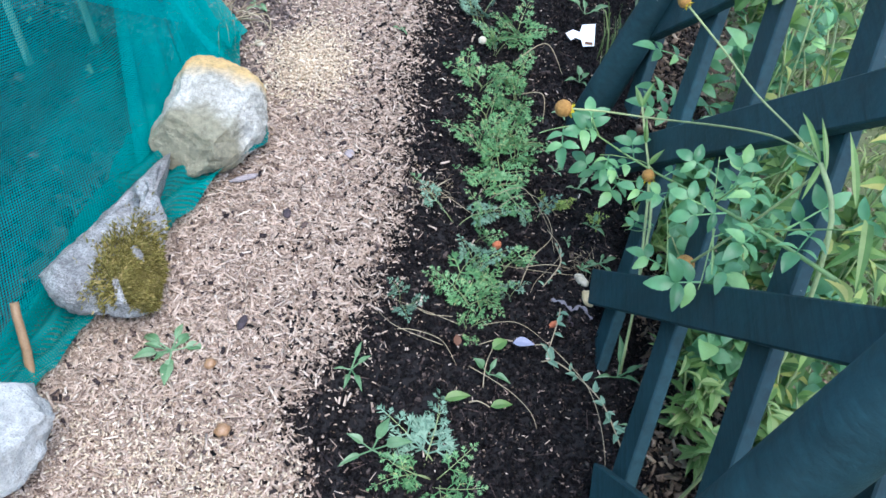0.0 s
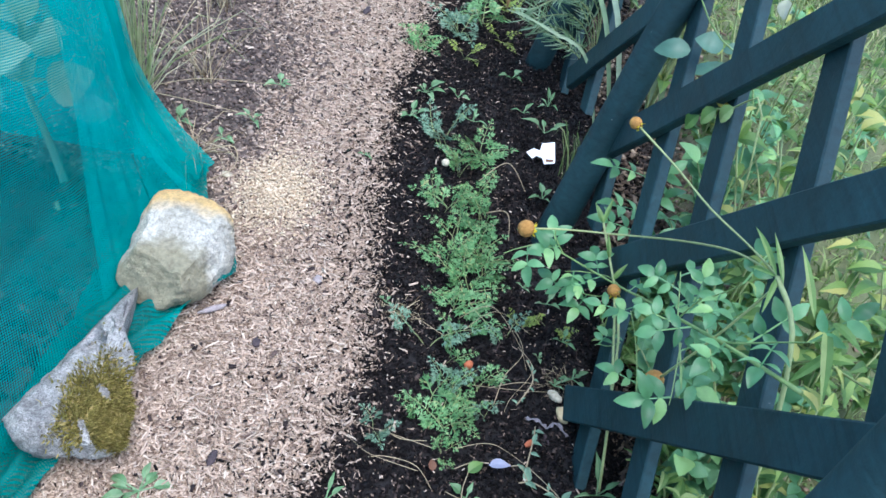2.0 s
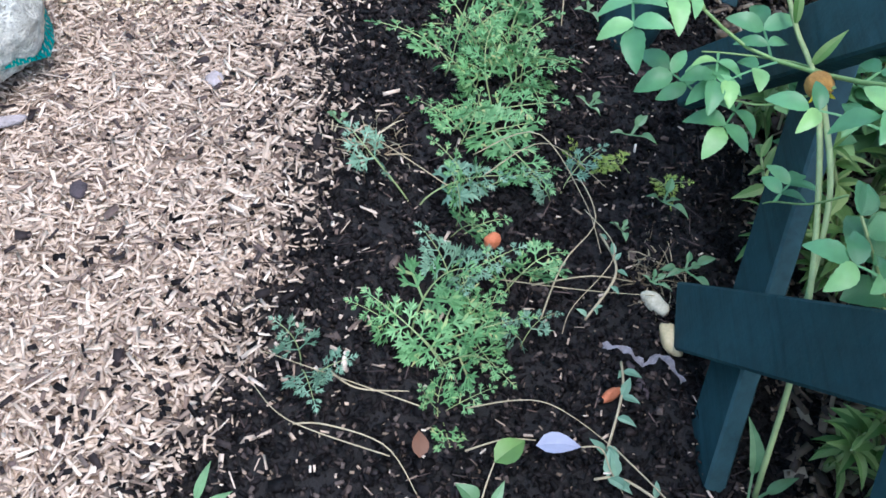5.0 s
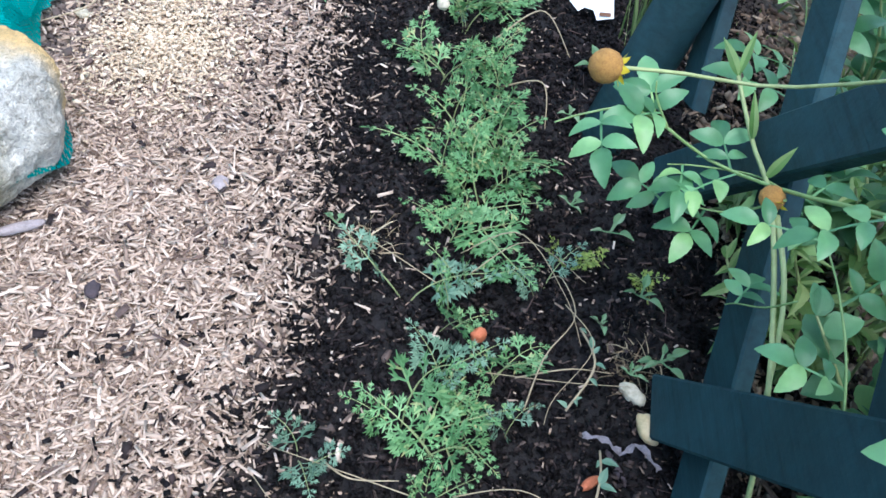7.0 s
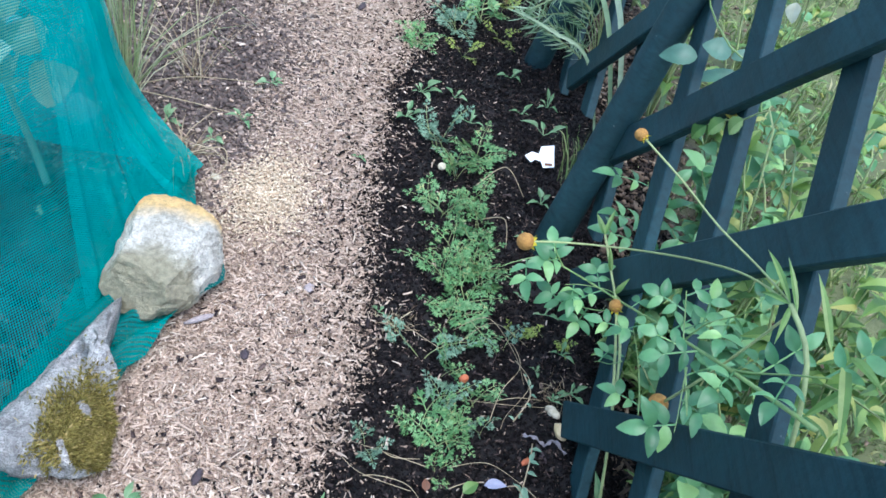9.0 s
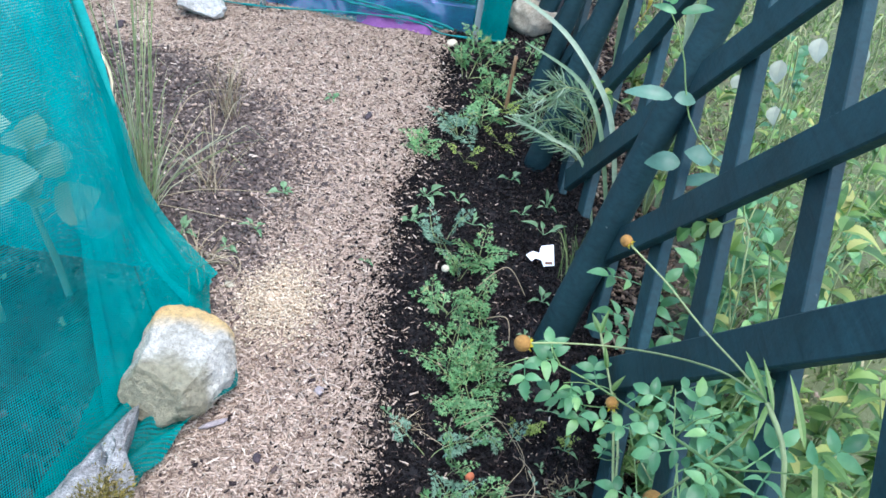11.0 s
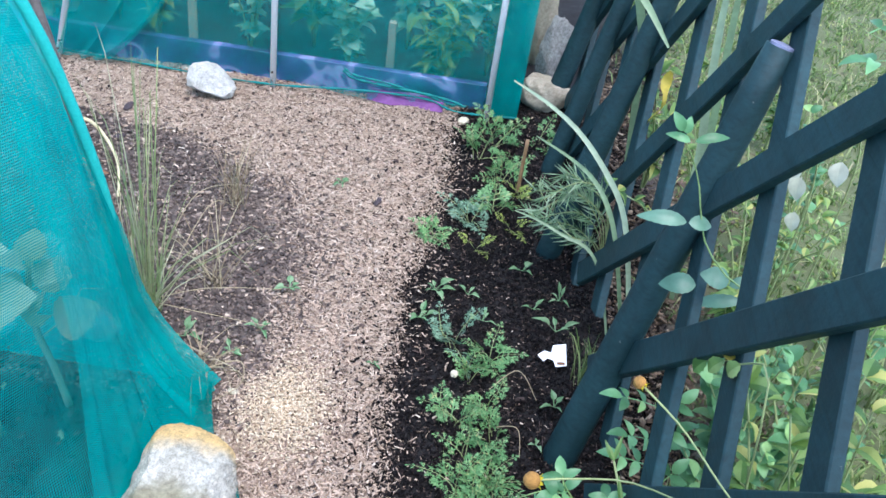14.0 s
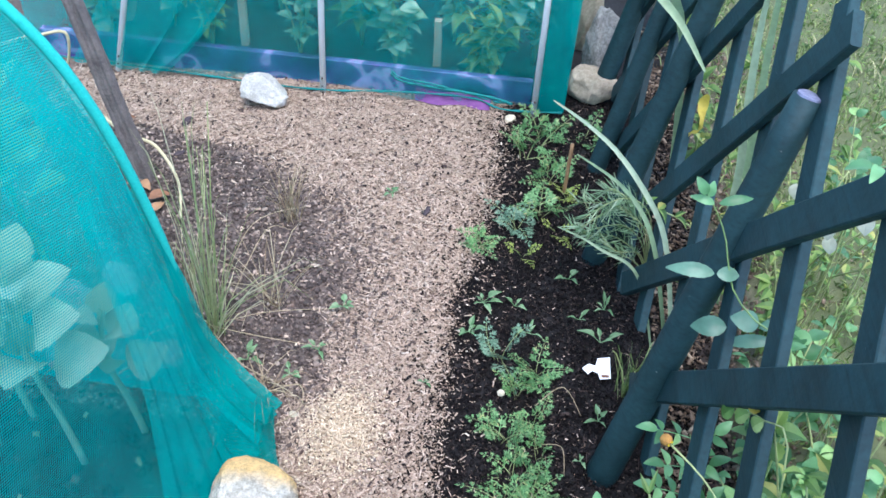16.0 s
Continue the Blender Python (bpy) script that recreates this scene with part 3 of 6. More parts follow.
def paint_material():
    """Dark blue-green fence paint: brushed, dusty, chipped to pale wood here and there."""
    m, nt, b = material("dark_green_fence_paint", 0.5)
    n1, n2, n3 = noise_node(nt, 6.0, 4.0), noise_node(nt, 70.0, 5.0, 0.7), noise_node(nt, 38.0, 8.0, 0.75)
    tc = nt.nodes.new("ShaderNodeTexCoord")
    mp = nt.nodes.new("ShaderNodeMapping")
    mp.inputs["Rotation"].default_value, mp.inputs["Scale"].default_value = (radians(52), 0, 0), (90.0, 8.0, 160.0)
    nt.links.new(tc.outputs["Object"], mp.inputs["Vector"])
    n4 = node(nt, "ShaderNodeTexNoise", Scale=1.0, Detail=4.0, Roughness=0.6)
    nt.links.new(mp.outputs[0], n4.inputs["Vector"])
    c = ramp(nt, n1.outputs["Fac"], [(0.28, (0.0082, 0.0290, 0.0340)), (0.72, (0.0200, 0.0620, 0.0710))])
    g = ramp(nt, n2.outputs["Fac"], [(0.3, (0.7, 0.7, 0.7)), (0.7, (1, 1, 1))])
    k = ramp(nt, n4.outputs["Fac"], [(0.32, (0.78, 0.78, 0.78)), (0.5, (1, 1, 1)), (0.72, (1.12, 1.12, 1.12))])
    col = mix(nt, 1.0, mix(nt, 1.0, c.outputs[0], g.outputs[0], "MULTIPLY"), k.outputs[0], "MULTIPLY")
    w = ramp(nt, n3.outputs["Fac"], [(0.69, (0, 0, 0)), (0.72, (1, 1, 1))])
    nt.links.new(mix(nt, w.outputs[0], col, (0.30, 0.30, 0.27)), b.inputs["Base Color"])
    b.inputs["Specular IOR Level"].default_value = 0.24
    r = ramp(nt, n1.outputs["Fac"], [(0.3, (0.48,) * 3), (0.7, (0.75,) * 3)])
    nt.links.new(r.outputs[0], b.inputs["Roughness"])
    bump(nt, b, mix(nt, 0.5, n2.outputs["Fac"], n4.outputs["Fac"]), 0.5, 0.003)
    return m


PAINT = paint_material()


def net_material(name, pitch, cover, tone, deep):
    """Woven plastic shade net: threads with open holes between them."""
    m, nt, b = material(name, 0.6)
    uv = nt.nodes.new("ShaderNodeUVMap")
    uv.uv_map = "weave"
    sep = nt.nodes.new("ShaderNodeSeparateXYZ")
    nt.links.new(uv.outputs[0], sep.inputs[0])

    def math(op, a, c):
        n = nt.nodes.new("ShaderNodeMath")
        n.operation = op
        for s, v in zip(n.inputs, (a, c)):
            if isinstance(v, float):
                s.default_value = v
            else:
                nt.links.new(v, s)
        return n.outputs[0]

    u = math("MULTIPLY", sep.outputs[0], 2 * math_pi / pitch)
    v = math("MULTIPLY", sep.outputs[1], 2 * math_pi / (pitch * 1.25))
    su = math("SINE", math("ADD", u, math("MULTIPLY", v, 0.5)), 0.0)
    sv = math("SINE", math("SUBTRACT", v, math("MULTIPLY", u, 0.5)), 0.0)
    open_ = math("ADD", su, sv)
    n = noise_node(nt, 14.0, 3.0)
    lim = math("MULTIPLY_ADD", n.outputs["Fac"], 0.16)
    nt.nodes[-1].inputs[2].default_value = cover - 0.08
    hole = math("GREATER_THAN", open_, lim)
    c = ramp(nt, n.outputs["Fac"], [(0.3, deep), (0.7, tone)])
    nt.links.new(c.outputs[0], b.inputs["Base Color"])
    b.inputs["Specular IOR Level"].default_value = 0.12
    t = nt.nodes.new("ShaderNodeBsdfTranslucent")
    nt.links.new(c.outputs[0], t.inputs["Color"])
    s1 = node(nt, "ShaderNodeMixShader", Fac=0.5)
    nt.links.new(b.outputs[0], s1.inputs[1])
    nt.links.new(t.outputs[0], s1.inputs[2])
    tr = nt.nodes.new("ShaderNodeBsdfTransparent")
    s2 = nt.nodes.new("ShaderNodeMixShader")
    nt.links.new(hole, s2.inputs[0])
    nt.links.new(s1.outputs[0], s2.inputs[1])
    nt.links.new(tr.outputs[0], s2.inputs[2])
    nt.links.new(s2.outputs[0], nt.nodes["Material Output"].inputs["Surface"])
    return m


math_pi = math.pi
NET = net_material("teal_net", 0.0041, 0.0, (0.0, 0.40, 0.388), (0.0, 0.31, 0.303))
NET_DOUBLE = net_material("teal_net_double", 0.0026, 0.75, (0.0, 0.40, 0.365), (0.0, 0.30, 0.285))
# same net as NET, with the skylight on the end put into its colour
NET_END_LIT = net_material("teal_net_end_lit", 0.0026, 0.50, (0.01, 0.72, 0.68), (0.005, 0.60, 0.57))
NET_DENSE = net_material("teal_net_folded", 0.0036, 1.15, (0.0, 0.40, 0.365), (0.0, 0.27, 0.255))
NET_DRAPE = net_material("teal_net_drape", 0.0026, 0.05, (0.0, 0.50, 0.47), (0.0, 0.36, 0.35))
# darker teal stands in for shade between the skirt's folds
NET_CRUMPLED_SHADED = net_material("teal_net_crumpled_shaded", 0.0038, 0.95, (0.0, 0.30, 0.275), (0.0, 0.16, 0.15))
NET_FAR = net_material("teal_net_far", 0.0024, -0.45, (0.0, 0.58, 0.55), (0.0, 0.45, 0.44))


# ---- mesh building ----
class Shape:
    def __init__(self):
        self.v, self.f, self.uv, self.ribs = [], [], [], set()

    def add(self, verts, faces):
        n = len(self.v)
        self.v.extend(tuple(p) for p in verts)
        self.f.extend(tuple(i + n for i in f) for f in faces)

    def tube(self, pts, radii, sides=6, cap=True):
        pts = [Vector(p) for p in pts]
        radii = radii if hasattr(radii, "__len__") else [radii] * len(pts)
        rings, ref = [], None
        for i, p in enumerate(pts):
            d = (pts[min(i + 1, len(pts) - 1)] - pts[max(i - 1, 0)]).normalized()
            if ref is None:
                ref = d.orthogonal().normalized()
            ref = (ref - d * ref.dot(d)).normalized()
            side = d.cross(ref)
            rings.append([p + (ref * math.cos(a) + side * math.sin(a)) * radii[i] for a in (2 * math.pi * k / sides for k in range(sides))])
        faces = []
        for i in range(len(pts) - 1):
            for k in range(sides):
                a, b = i * sides + k, i * sides + (k + 1) % sides
                faces.append((a, b, b + sides, a + sides))
        if cap:
            faces.append(tuple(range(sides))[::-1])
            faces.append(tuple((len(pts) - 1) * sides + k for k in range(sides)))
        self.add([p for r in rings for p in r], faces)

    def blade(self, pts, widths, up=(0, 0, 1), fold=0.25):
        """A leaf along pts, folded along its midrib."""
        pts = [Vector(p) for p in pts]
        up = Vector(up)
        verts, faces = [], []
        for i, p in enumerate(pts):
            d = (pts[min(i + 1, len(pts) - 1)] - pts[max(i - 1, 0)]).normalized()
            side = d.cross(up)
            side = side.normalized() if side.length > 1e-4 else d.orthogonal().normalized()
            nrm = side.cross(d).normalized()
            w = widths[i]
            verts += [p - side * w + nrm * w * fold, p, p + side * w + nrm * w * fold]
        for i in range(len(pts) - 1):
            a = 3 * i
            faces += [(a, a + 1, a + 4, a + 3), (a + 1, a + 2, a + 5, a + 4)]
        self.add(verts, faces)

    def leaf(self, base, way, up, length, width, droop=0.15, fold=0.2, teeth=0, steps=6):
        """An oval leaf that starts at base and points along way."""
        base, way, up = Vector(base), Vector(way).normalized(), Vector(up).normalized()
        side = way.cross(up).normalized()
        up = side.cross(way).normalized()
        left, mid, right = [], [], []
        for i in range(steps + 1):
            u = i / steps
            w = width * 0.5 * (math.sin(math.pi * min(1.0, u ** 0.72)) ** 0.95 if 0 < u < 1 else 0.02)
            c = base + way * length * u + up * (0.10 * math.sin(math.pi * u) - droop * u * u) * length
            z = 1 + (0.14 if teeth and i % 2 else 0.0)
            left.append(c - side * w * z + up * w * fold)
            right.append(c + side * w * z + up * w * fold)
            mid.append(c)
        verts = [p for row in zip(left, mid, right) for p in row]
        faces = []
        self.ribs.update((len(self.v) + 3 * i + 1, len(self.v) + 3 * i + 4) for i in range(steps))
        for i in range(steps):
            a = 3 * i
            faces += [(a, a + 1, a + 4, a + 3), (a + 1, a + 2, a + 5, a + 4)]
        self.add(verts, faces)

    def oval(self, base, way, up, length, width, droop=0.2, cup=0.2, teeth=True, steps=12):
        """A rounded leaflet: five points across, slightly cupped, with a toothed rim and a drooping tip."""
        base, way, up = Vector(base), Vector(way).normalized(), Vector(up).normalized()
        side = way.cross(up).normalized()
        up = side.cross(way).normalized()
        verts, faces = [], []
        for i in range(steps + 1):
            u = i / steps
            w = width * 0.5 * max(0.03, math.sin(math.pi * min(1.0, u ** 0.85)) ** 0.72 * (1.0 - 0.12 * u))
            c = base + way * length * u + up * (0.10 * math.sin(math.pi * u) - droop * u * u) * length
            z = 1.07 if teeth and i % 2 else 1.0
            for k in (-1.0, -0.55, 0.0, 0.55, 1.0):
                e = z if abs(k) == 1.0 else 1.0
                verts.append(c + side * w * k * e + up * w * (cup * k * k + (0.0 if k else -0.07)))
        for i in range(steps):
            for k in range(4):
                a = 5 * i + k
                faces.append((a, a + 1, a + 6, a + 5))
        self.add(verts, faces)

    def make(self, name, mat, parent=None, smooth=True, label=""):
        me = bpy.data.meshes.new(name)
        me.from_pydata([tuple(p) for p in self.v], [], self.f)
        me.materials.append(mat)
        if smooth:
            me.polygons.foreach_set("use_smooth", [True] * len(me.polygons))
        if self.uv:
            layer = me.uv_layers.new(name="weave")
            layer.data.foreach_set("uv", [c for f in self.f for i in f for c in self.uv[i]])
        me.update()
        if smooth and self.ribs:
            # the fold along a leaf's midrib stays crisp
            for e in me.edges:
                if tuple(sorted(e.vertices)) in self.ribs:
                    e.use_edge_sharp = True
        ob = new(name, me)
        if parent:
            ob.parent = parent
        if label:
            ob["label"] = label
        return ob


def part(name, bm, mat, parent=None, label="", smooth=True):
    me = bpy.data.meshes.new(name)
    bm.to_mesh(me)
    bm.free()
    me.materials.append(mat)
    if smooth:
        me.polygons.foreach_set("use_smooth", [True] * len(me.polygons))
    ob = new(name, me)
    if parent:
        ob.parent = parent
    if label:
        ob["label"] = label
    return ob


def thing(name, label, category, at=(0, 0, 0), group="", kind=""):
    ob = new(name)
    ob.location = at
    ob.empty_display_size = 0.05
    return tagged(ob, label, category, group, kind)


def lerp_table(rows, y):
    for (y0, x0), (y1, x1) in zip(rows, rows[1:]):
        if y <= y1:
            u = min(1.0, max(0.0, (y - y0) / (y1 - y0)))
            return x0 + (x1 - x0) * u
    return rows[-1][1]


# ---- the ground and its zones ----
PATH_RIGHT = [(-0.6, 0.02), (0.30, -0.03), (0.45, -0.05), (0.54, -0.085), (0.66, -0.05), (0.75, -0.02), (0.90, 0.0), (1.09, -0.025), (1.34, -0.04), (1.55, -0.03), (1.76, -0.02), (1.97, 0.02), (2.3, 0.03), (2.5, 0.05)]
PATH_LEFT = [(-0.6, -0.60), (0.30, -0.47), (0.52, -0.42), (0.78, -0.36), (1.0, -0.30), (1.22, -0.282), (1.31, -0.280), (1.42, -0.248), (1.63, -0.22), (1.78, -0.25), (1.90, -0.34), (1.98, -0.45), (2.05, -0.60), (2.09, -0.85), (2.12, -1.15), (2.5, -1.15)]


def fence_x(y, z):
    return 0.3216 + 0.0037 * y + 0.1806 * z


def zones(x, y):
    """How much of path, dark bed and grass there is at a place; soil shaded by the nets counts as bed."""
    wob = 0.035 * noise.noise(Vector((x * 6, y * 6, 3))) + 0.02 * noise.noise(Vector((x * 23, y * 23, 8)))
    left, right, fence = lerp_table(PATH_LEFT, y), lerp_table(PATH_RIGHT, y), fence_x(y, 0)
    path = min((x - left + 1.6 * wob) / (0.07 if y < 1.2 else 0.16 if y < 1.5 else 0.26), (right - x + wob) / 0.09, (2.42 - y) / 0.05, 1.0) + 0.5
    grass = (x - fence - 0.17 + 3 * wob) / 0.22
    bed = min((x - right - wob) / 0.06, (fence + 0.22 - x + 2 * wob) / 0.15) + 0.5
    # soil under both nets takes the bed's near-black, net shade included in it
    bed = max(bed, min((lerp_table(NET_FOOT, y) - 0.02 - x) / 0.06, (1.24 - y) / 0.06, (x + 1.55) / 0.06))
    bed = max(bed, min((y - 2.40) / 0.05, (x + 1.33) / 0.06, (0.19 - x) / 0.05))
    near = min((y + 0.95 + 3 * wob) / 0.25, (3.9 - y + 3 * wob) / 0.3, (x + 1.75 + 3 * wob) / 0.25)
    path, bed, grass = min(path, near), min(bed, near), max(grass, 1.0 - near)
    return tuple(min(1.0, max(0.0, v)) for v in (path, bed, grass))


def ground_z(x, y):
    h = 0.010 * noise.noise(Vector((x * 2.2, y * 2.2, 0))) + 0.006 * noise.noise(Vector((x * 8, y * 8, 5)))
    return h if abs(x) + abs(y) < 12 else 0.0


def spread(lo, hi, step, far):
    mid = list(np.arange(lo, hi + step / 2, step))
    out, d = [], step
    while not out or out[-1] < far:
        d *= 1.45
        out.append((out[-1] if out else 0.0) + d)
    return [lo - v for v in reversed(out)] + mid + [hi + v for v in out]


xs, ys = spread(-1.75, 1.65, 0.016, 60.0), spread(-0.4, 3.3, 0.016, 60.0)
gv, gc = [], []
for y in ys:
    for x in xs:
        p, b, g = zones(x, y)
        near = abs(x) < 2.2 and -1 < y < 4
        z = ground_z(x, y)
        if near:
            z += b * (0.006 * noise.noise(Vector((x * 34, y * 34, 2))) + 0.004 * noise.noise(Vector((x * 75, y * 75, 4))))
            z += (1 - p) * (1 - b) * 0.005 * noise.noise(Vector((x * 40, y * 40, 7)))
        gv.append((x, y, z))
        gc.append((p, b, g, 1.0))
nx = len(xs)
gf = [(j * nx + i, j * nx + i + 1, (j + 1) * nx + i + 1, (j + 1) * nx + i) for j in range(len(ys) - 1) for i in range(nx - 1)]
me = bpy.data.meshes.new("ground")
me.from_pydata(gv, [], gf)
zone = me.color_attributes.new("zone", "FLOAT_COLOR", "POINT")
zone.data.foreach_set("color", [c for row in gc for c in row])
me.polygons.foreach_set("use_smooth", [True] * len(me.polygons))
m, nt, b = material("ground", 0.9)
at = nt.nodes.new("ShaderNodeAttribute")
at.attribute_name = "zone"
sep = nt.nodes.new("ShaderNodeSeparateColor")
nt.links.new(at.outputs["Color"], sep.inputs[0])
n1, n2, n3 = noise_node(nt, 9.0), noise_node(nt, 90.0, 6.0, 0.7), noise_node(nt, 300.0, 4.0, 0.7)
soil = ramp(nt, n2.outputs["Fac"], [(0.28, (0.045, 0.033, 0.029)), (0.55, (0.10, 0.077, 0.066)), (0.78, (0.18, 0.142, 0.122))])
chip = ramp(nt, n2.outputs["Fac"], [(0.3, (0.26, 0.185, 0.135)), (0.7, (0.56, 0.42, 0.32))])
dark = ramp(nt, n3.outputs["Fac"], [(0.3, (0.003, 0.0022, 0.0023)), (0.7, (0.009, 0.0068, 0.007))])
lawn = ramp(nt, n1.outputs["Fac"], [(0.3, (0.07, 0.105, 0.03)), (0.6, (0.13, 0.165, 0.06)), (0.75, (0.21, 0.18, 0.10))])
col = mix(nt, sep.outputs[0], soil.outputs[0], chip.outputs[0])
col = mix(nt, sep.outputs[1], col, dark.outputs[0])
col = mix(nt, sep.outputs[2], col, mix(nt, 0.3, lawn.outputs[0], soil.outputs[0]))
nt.links.new(col, b.inputs["Base Color"])
bump(nt, b, mix(nt, 0.5, n2.outputs["Fac"], n3.outputs["Fac"]), 0.8, 0.006)
me.materials.append(m)
tagged(new("ground", me), "dark crumbly garden soil with worn lawn beyond", "ground", "", "structure")


def scatter(name, label, category, mat, count, place, size, tilt=0.35, lift=0.006):
    """Many small flakes lying flat in all directions, as one object."""
    pts = []
    while len(pts) < count:
        p = place()
        if p:
            pts.append(p)
    n = len(pts)
    c = np.array([(x, y, ground_z(x, y)) for x, y in pts])
    c[:, 2] += rng.rand(n) ** 1.5 * lift
    lo, hi = np.array(size[0]), np.array(size[1])
    s = lo + (hi - lo) * rng.rand(n, 3) ** 1.6
    yaw, pit, rol = rng.rand(n) * 2 * np.pi, rng.randn(n) * tilt * 0.5, rng.randn(n) * tilt
    cy, sy, cp, sp, cr, sr = np.cos(yaw), np.sin(yaw), np.cos(pit), np.sin(pit), np.cos(rol), np.sin(rol)
    ax = np.stack([cy * cp, sy * cp, sp], 1)
    side = np.stack([-sy, cy, 0 * cy], 1)
    up = np.cross(ax, side)
    ay = side * cr[:, None] + up * sr[:, None]
    az = np.cross(ax, ay)
    box = np.array([(-1, -1, -1), (1, -1, -1), (1, 1, -1), (-1, 1, -1), (-1, -1, 1), (1, -1, 1), (1, 1, 1), (-1, 1, 1)]) * 0.5
    jit = 1 + (rng.rand(n, 8, 3) - 0.5) * np.array([0.35, 0.7, 0.7])
    q = box[None] * jit * s[:, None, :]
    v = c[:, None, :] + q[..., :1] * ax[:, None] + q[..., 1:2] * ay[:, None] + q[..., 2:] * az[:, None]
    quads = np.array([(4, 5, 6, 7), (0, 1, 5, 4), (1, 2, 6, 5), (2, 3, 7, 6), (3, 0, 4, 7)])
    f = (quads[None] + 8 * np.arange(n)[:, None, None]).reshape(-1)
    me = bpy.data.meshes.new(name)
    me.vertices.add(n * 8)
    me.vertices.foreach_set("co", v.reshape(-1).astype(np.float32))
    me.loops.add(len(f))
    me.loops.foreach_set("vertex_index", f.astype(np.int32))
    me.polygons.add(n * 5)
    me.polygons.foreach_set("loop_start", np.arange(0, n * 20, 4, dtype=np.int32))
    me.polygons.foreach_set("loop_total", np.full(n * 5, 4, dtype=np.int32))
    me.materials.append(mat)
    me.update(calc_edges=True)
    return tagged(new(name, me), label, category, "", "stuff")


def on_path():
    y = rng.rand() * 2.75 - 0.35
    x = rng.rand() * 1.3 - 1.2
    if zones(x, y)[0] > 0.15 + 0.85 * rng.rand():
        return x, y


def on_bed():
    y, x = rng.rand() * 2.9 - 0.35, rng.rand() * 0.66 - 0.12
    if zones(x, y)[1] > 0.1 + 0.9 * rng.rand():
        return x, y


def on_patch():
    y, x = 1.15 + rng.rand() * 1.1, -1.25 + rng.rand() * 1.15
    p = zones(x, y)
    if p[1] < 0.5 and p[0] < rng.rand() * 1.1:
        return x, y


def under_net():
    x, y = -1.5 + rng.rand() * 1.2, -0.4 + rng.rand() * 1.64
    return (x, y) if x < lerp_table(NET_FOOT, y) - 0.03 else None


def behind_fence():
    y, x = rng.rand() * 4.6 - 0.3, 0.36 + rng.rand() ** 1.3 * 2.2
    if zones(x, y)[2] > rng.rand():
        return x, y


scatter("wood_chips", "pale shredded wood chips spread over the path", "wood chips", CHIP, 180000, on_path, ((0.003, 0.0008, 0.0005), (0.0165, 0.0029, 0.0014)), 0.30, 0.009)
scatter("wood_shreds", "long torn wood shreds lying on the path chips", "wood shreds", CHIP, 6000, on_path, ((0.010, 0.0012, 0.0006), (0.025, 0.0032, 0.0015)), 0.25, 0.012)
scatter("bark_mulch", "black-brown composted bark mulch on the bed", "mulch", BARK, 105000, on_bed, ((0.0012, 0.001, 0.0008), (0.0085, 0.0042, 0.003)), 0.9, 0.010)
scatter("stray_bark", "dark bark bits strewn among the wood chips", "bark bits", BROWN_BARK, 3200, on_path, ((0.003, 0.002, 0.001), (0.013, 0.006, 0.0025)), 0.4, 0.013)
scatter("stray_chips", "single pale wood chips lying on dark mulch", "wood chips", CHIP, 2600, on_bed, ((0.002, 0.0007, 0.0005), (0.010, 0.0024, 0.0012)), 0.5, 0.013)
scatter("root_fibres", "thin brown root fibres and needles on the mulch", "fibres", BROWN_BARK, 2600, on_bed, ((0.006, 0.0005, 0.0005), (0.030, 0.0012, 0.001)), 0.35, 0.013)
scatter("pale_crumbs", "tiny pale grit and splinters in the mulch", "grit", LITTER, 5200, on_bed, ((0.0012, 0.0008, 0.0006), (0.0045, 0.0022, 0.0016)), 0.6, 0.013)
scatter("bark_chunks", "larger black bark chunks in the mulch", "bark bits", BARK, 700, on_bed, ((0.006, 0.004, 0.003), (0.018, 0.009, 0.006)), 0.6, 0.008)
scatter("soil_crumbs", "grey-brown crumbs and small stones on bare soil", "soil crumbs", CRUMB, 24000, on_patch, ((0.002, 0.002, 0.001), (0.013, 0.009, 0.005)), 0.5, 0.008)
scatter("patch_chips", "few pale chips scattered on bare soil", "wood chips", CHIP, 1500, on_patch, ((0.005, 0.002, 0.001), (0.018, 0.006, 0.003)), 0.4, 0.008)
scatter("net_soil_crumbs", "dark soil crumbs below the netting", "soil crumbs", BARK, 5000, under_net, ((0.005, 0.004, 0.003), (0.02, 0.014, 0.008)), 0.4, 0.006)
scatter("net_litter", "few pale withered leaf bits below the netting", "leaf litter", STRAP, 90, under_net, ((0.006, 0.005, 0.001), (0.022, 0.016, 0.002)), 0.4, 0.012)
def on_edge():
    y = rng.rand() * 2.6 - 0.3
    return lerp_table(PATH_RIGHT, y) - 0.025 + rng.randn() * 0.05, y


scatter("edge_bark", "dark bark bits mixed into the chips along the bed", "bark bits", BARK, 4200, on_edge, ((0.002, 0.0015, 0.001), (0.011, 0.005, 0.0025)), 0.5, 0.012)
scatter("edge_chips", "pale chips strewn from the path onto the bed", "wood chips", CHIP, 5500, on_edge, ((0.003, 0.0009, 0.0005), (0.016, 0.0036, 0.0014)), 0.35, 0.013)


def on_heap():
    k = rng.rand() < 0.75
    x, y = (-0.203 + rng.randn() * 0.036, 1.225 + rng.randn() * 0.052) if k else (-0.20 + rng.randn() * 0.10, 0.44 + rng.randn() * 0.05)
    return (x, y) if zones(x, y)[0] > 0.5 else None


scatter("sawdust", "fresh cream sawdust and fine chips on the path", "sawdust", FRESH, 8000, on_heap, ((0.0015, 0.001, 0.0008), (0.008, 0.003, 0.002)), 0.4, 0.020)
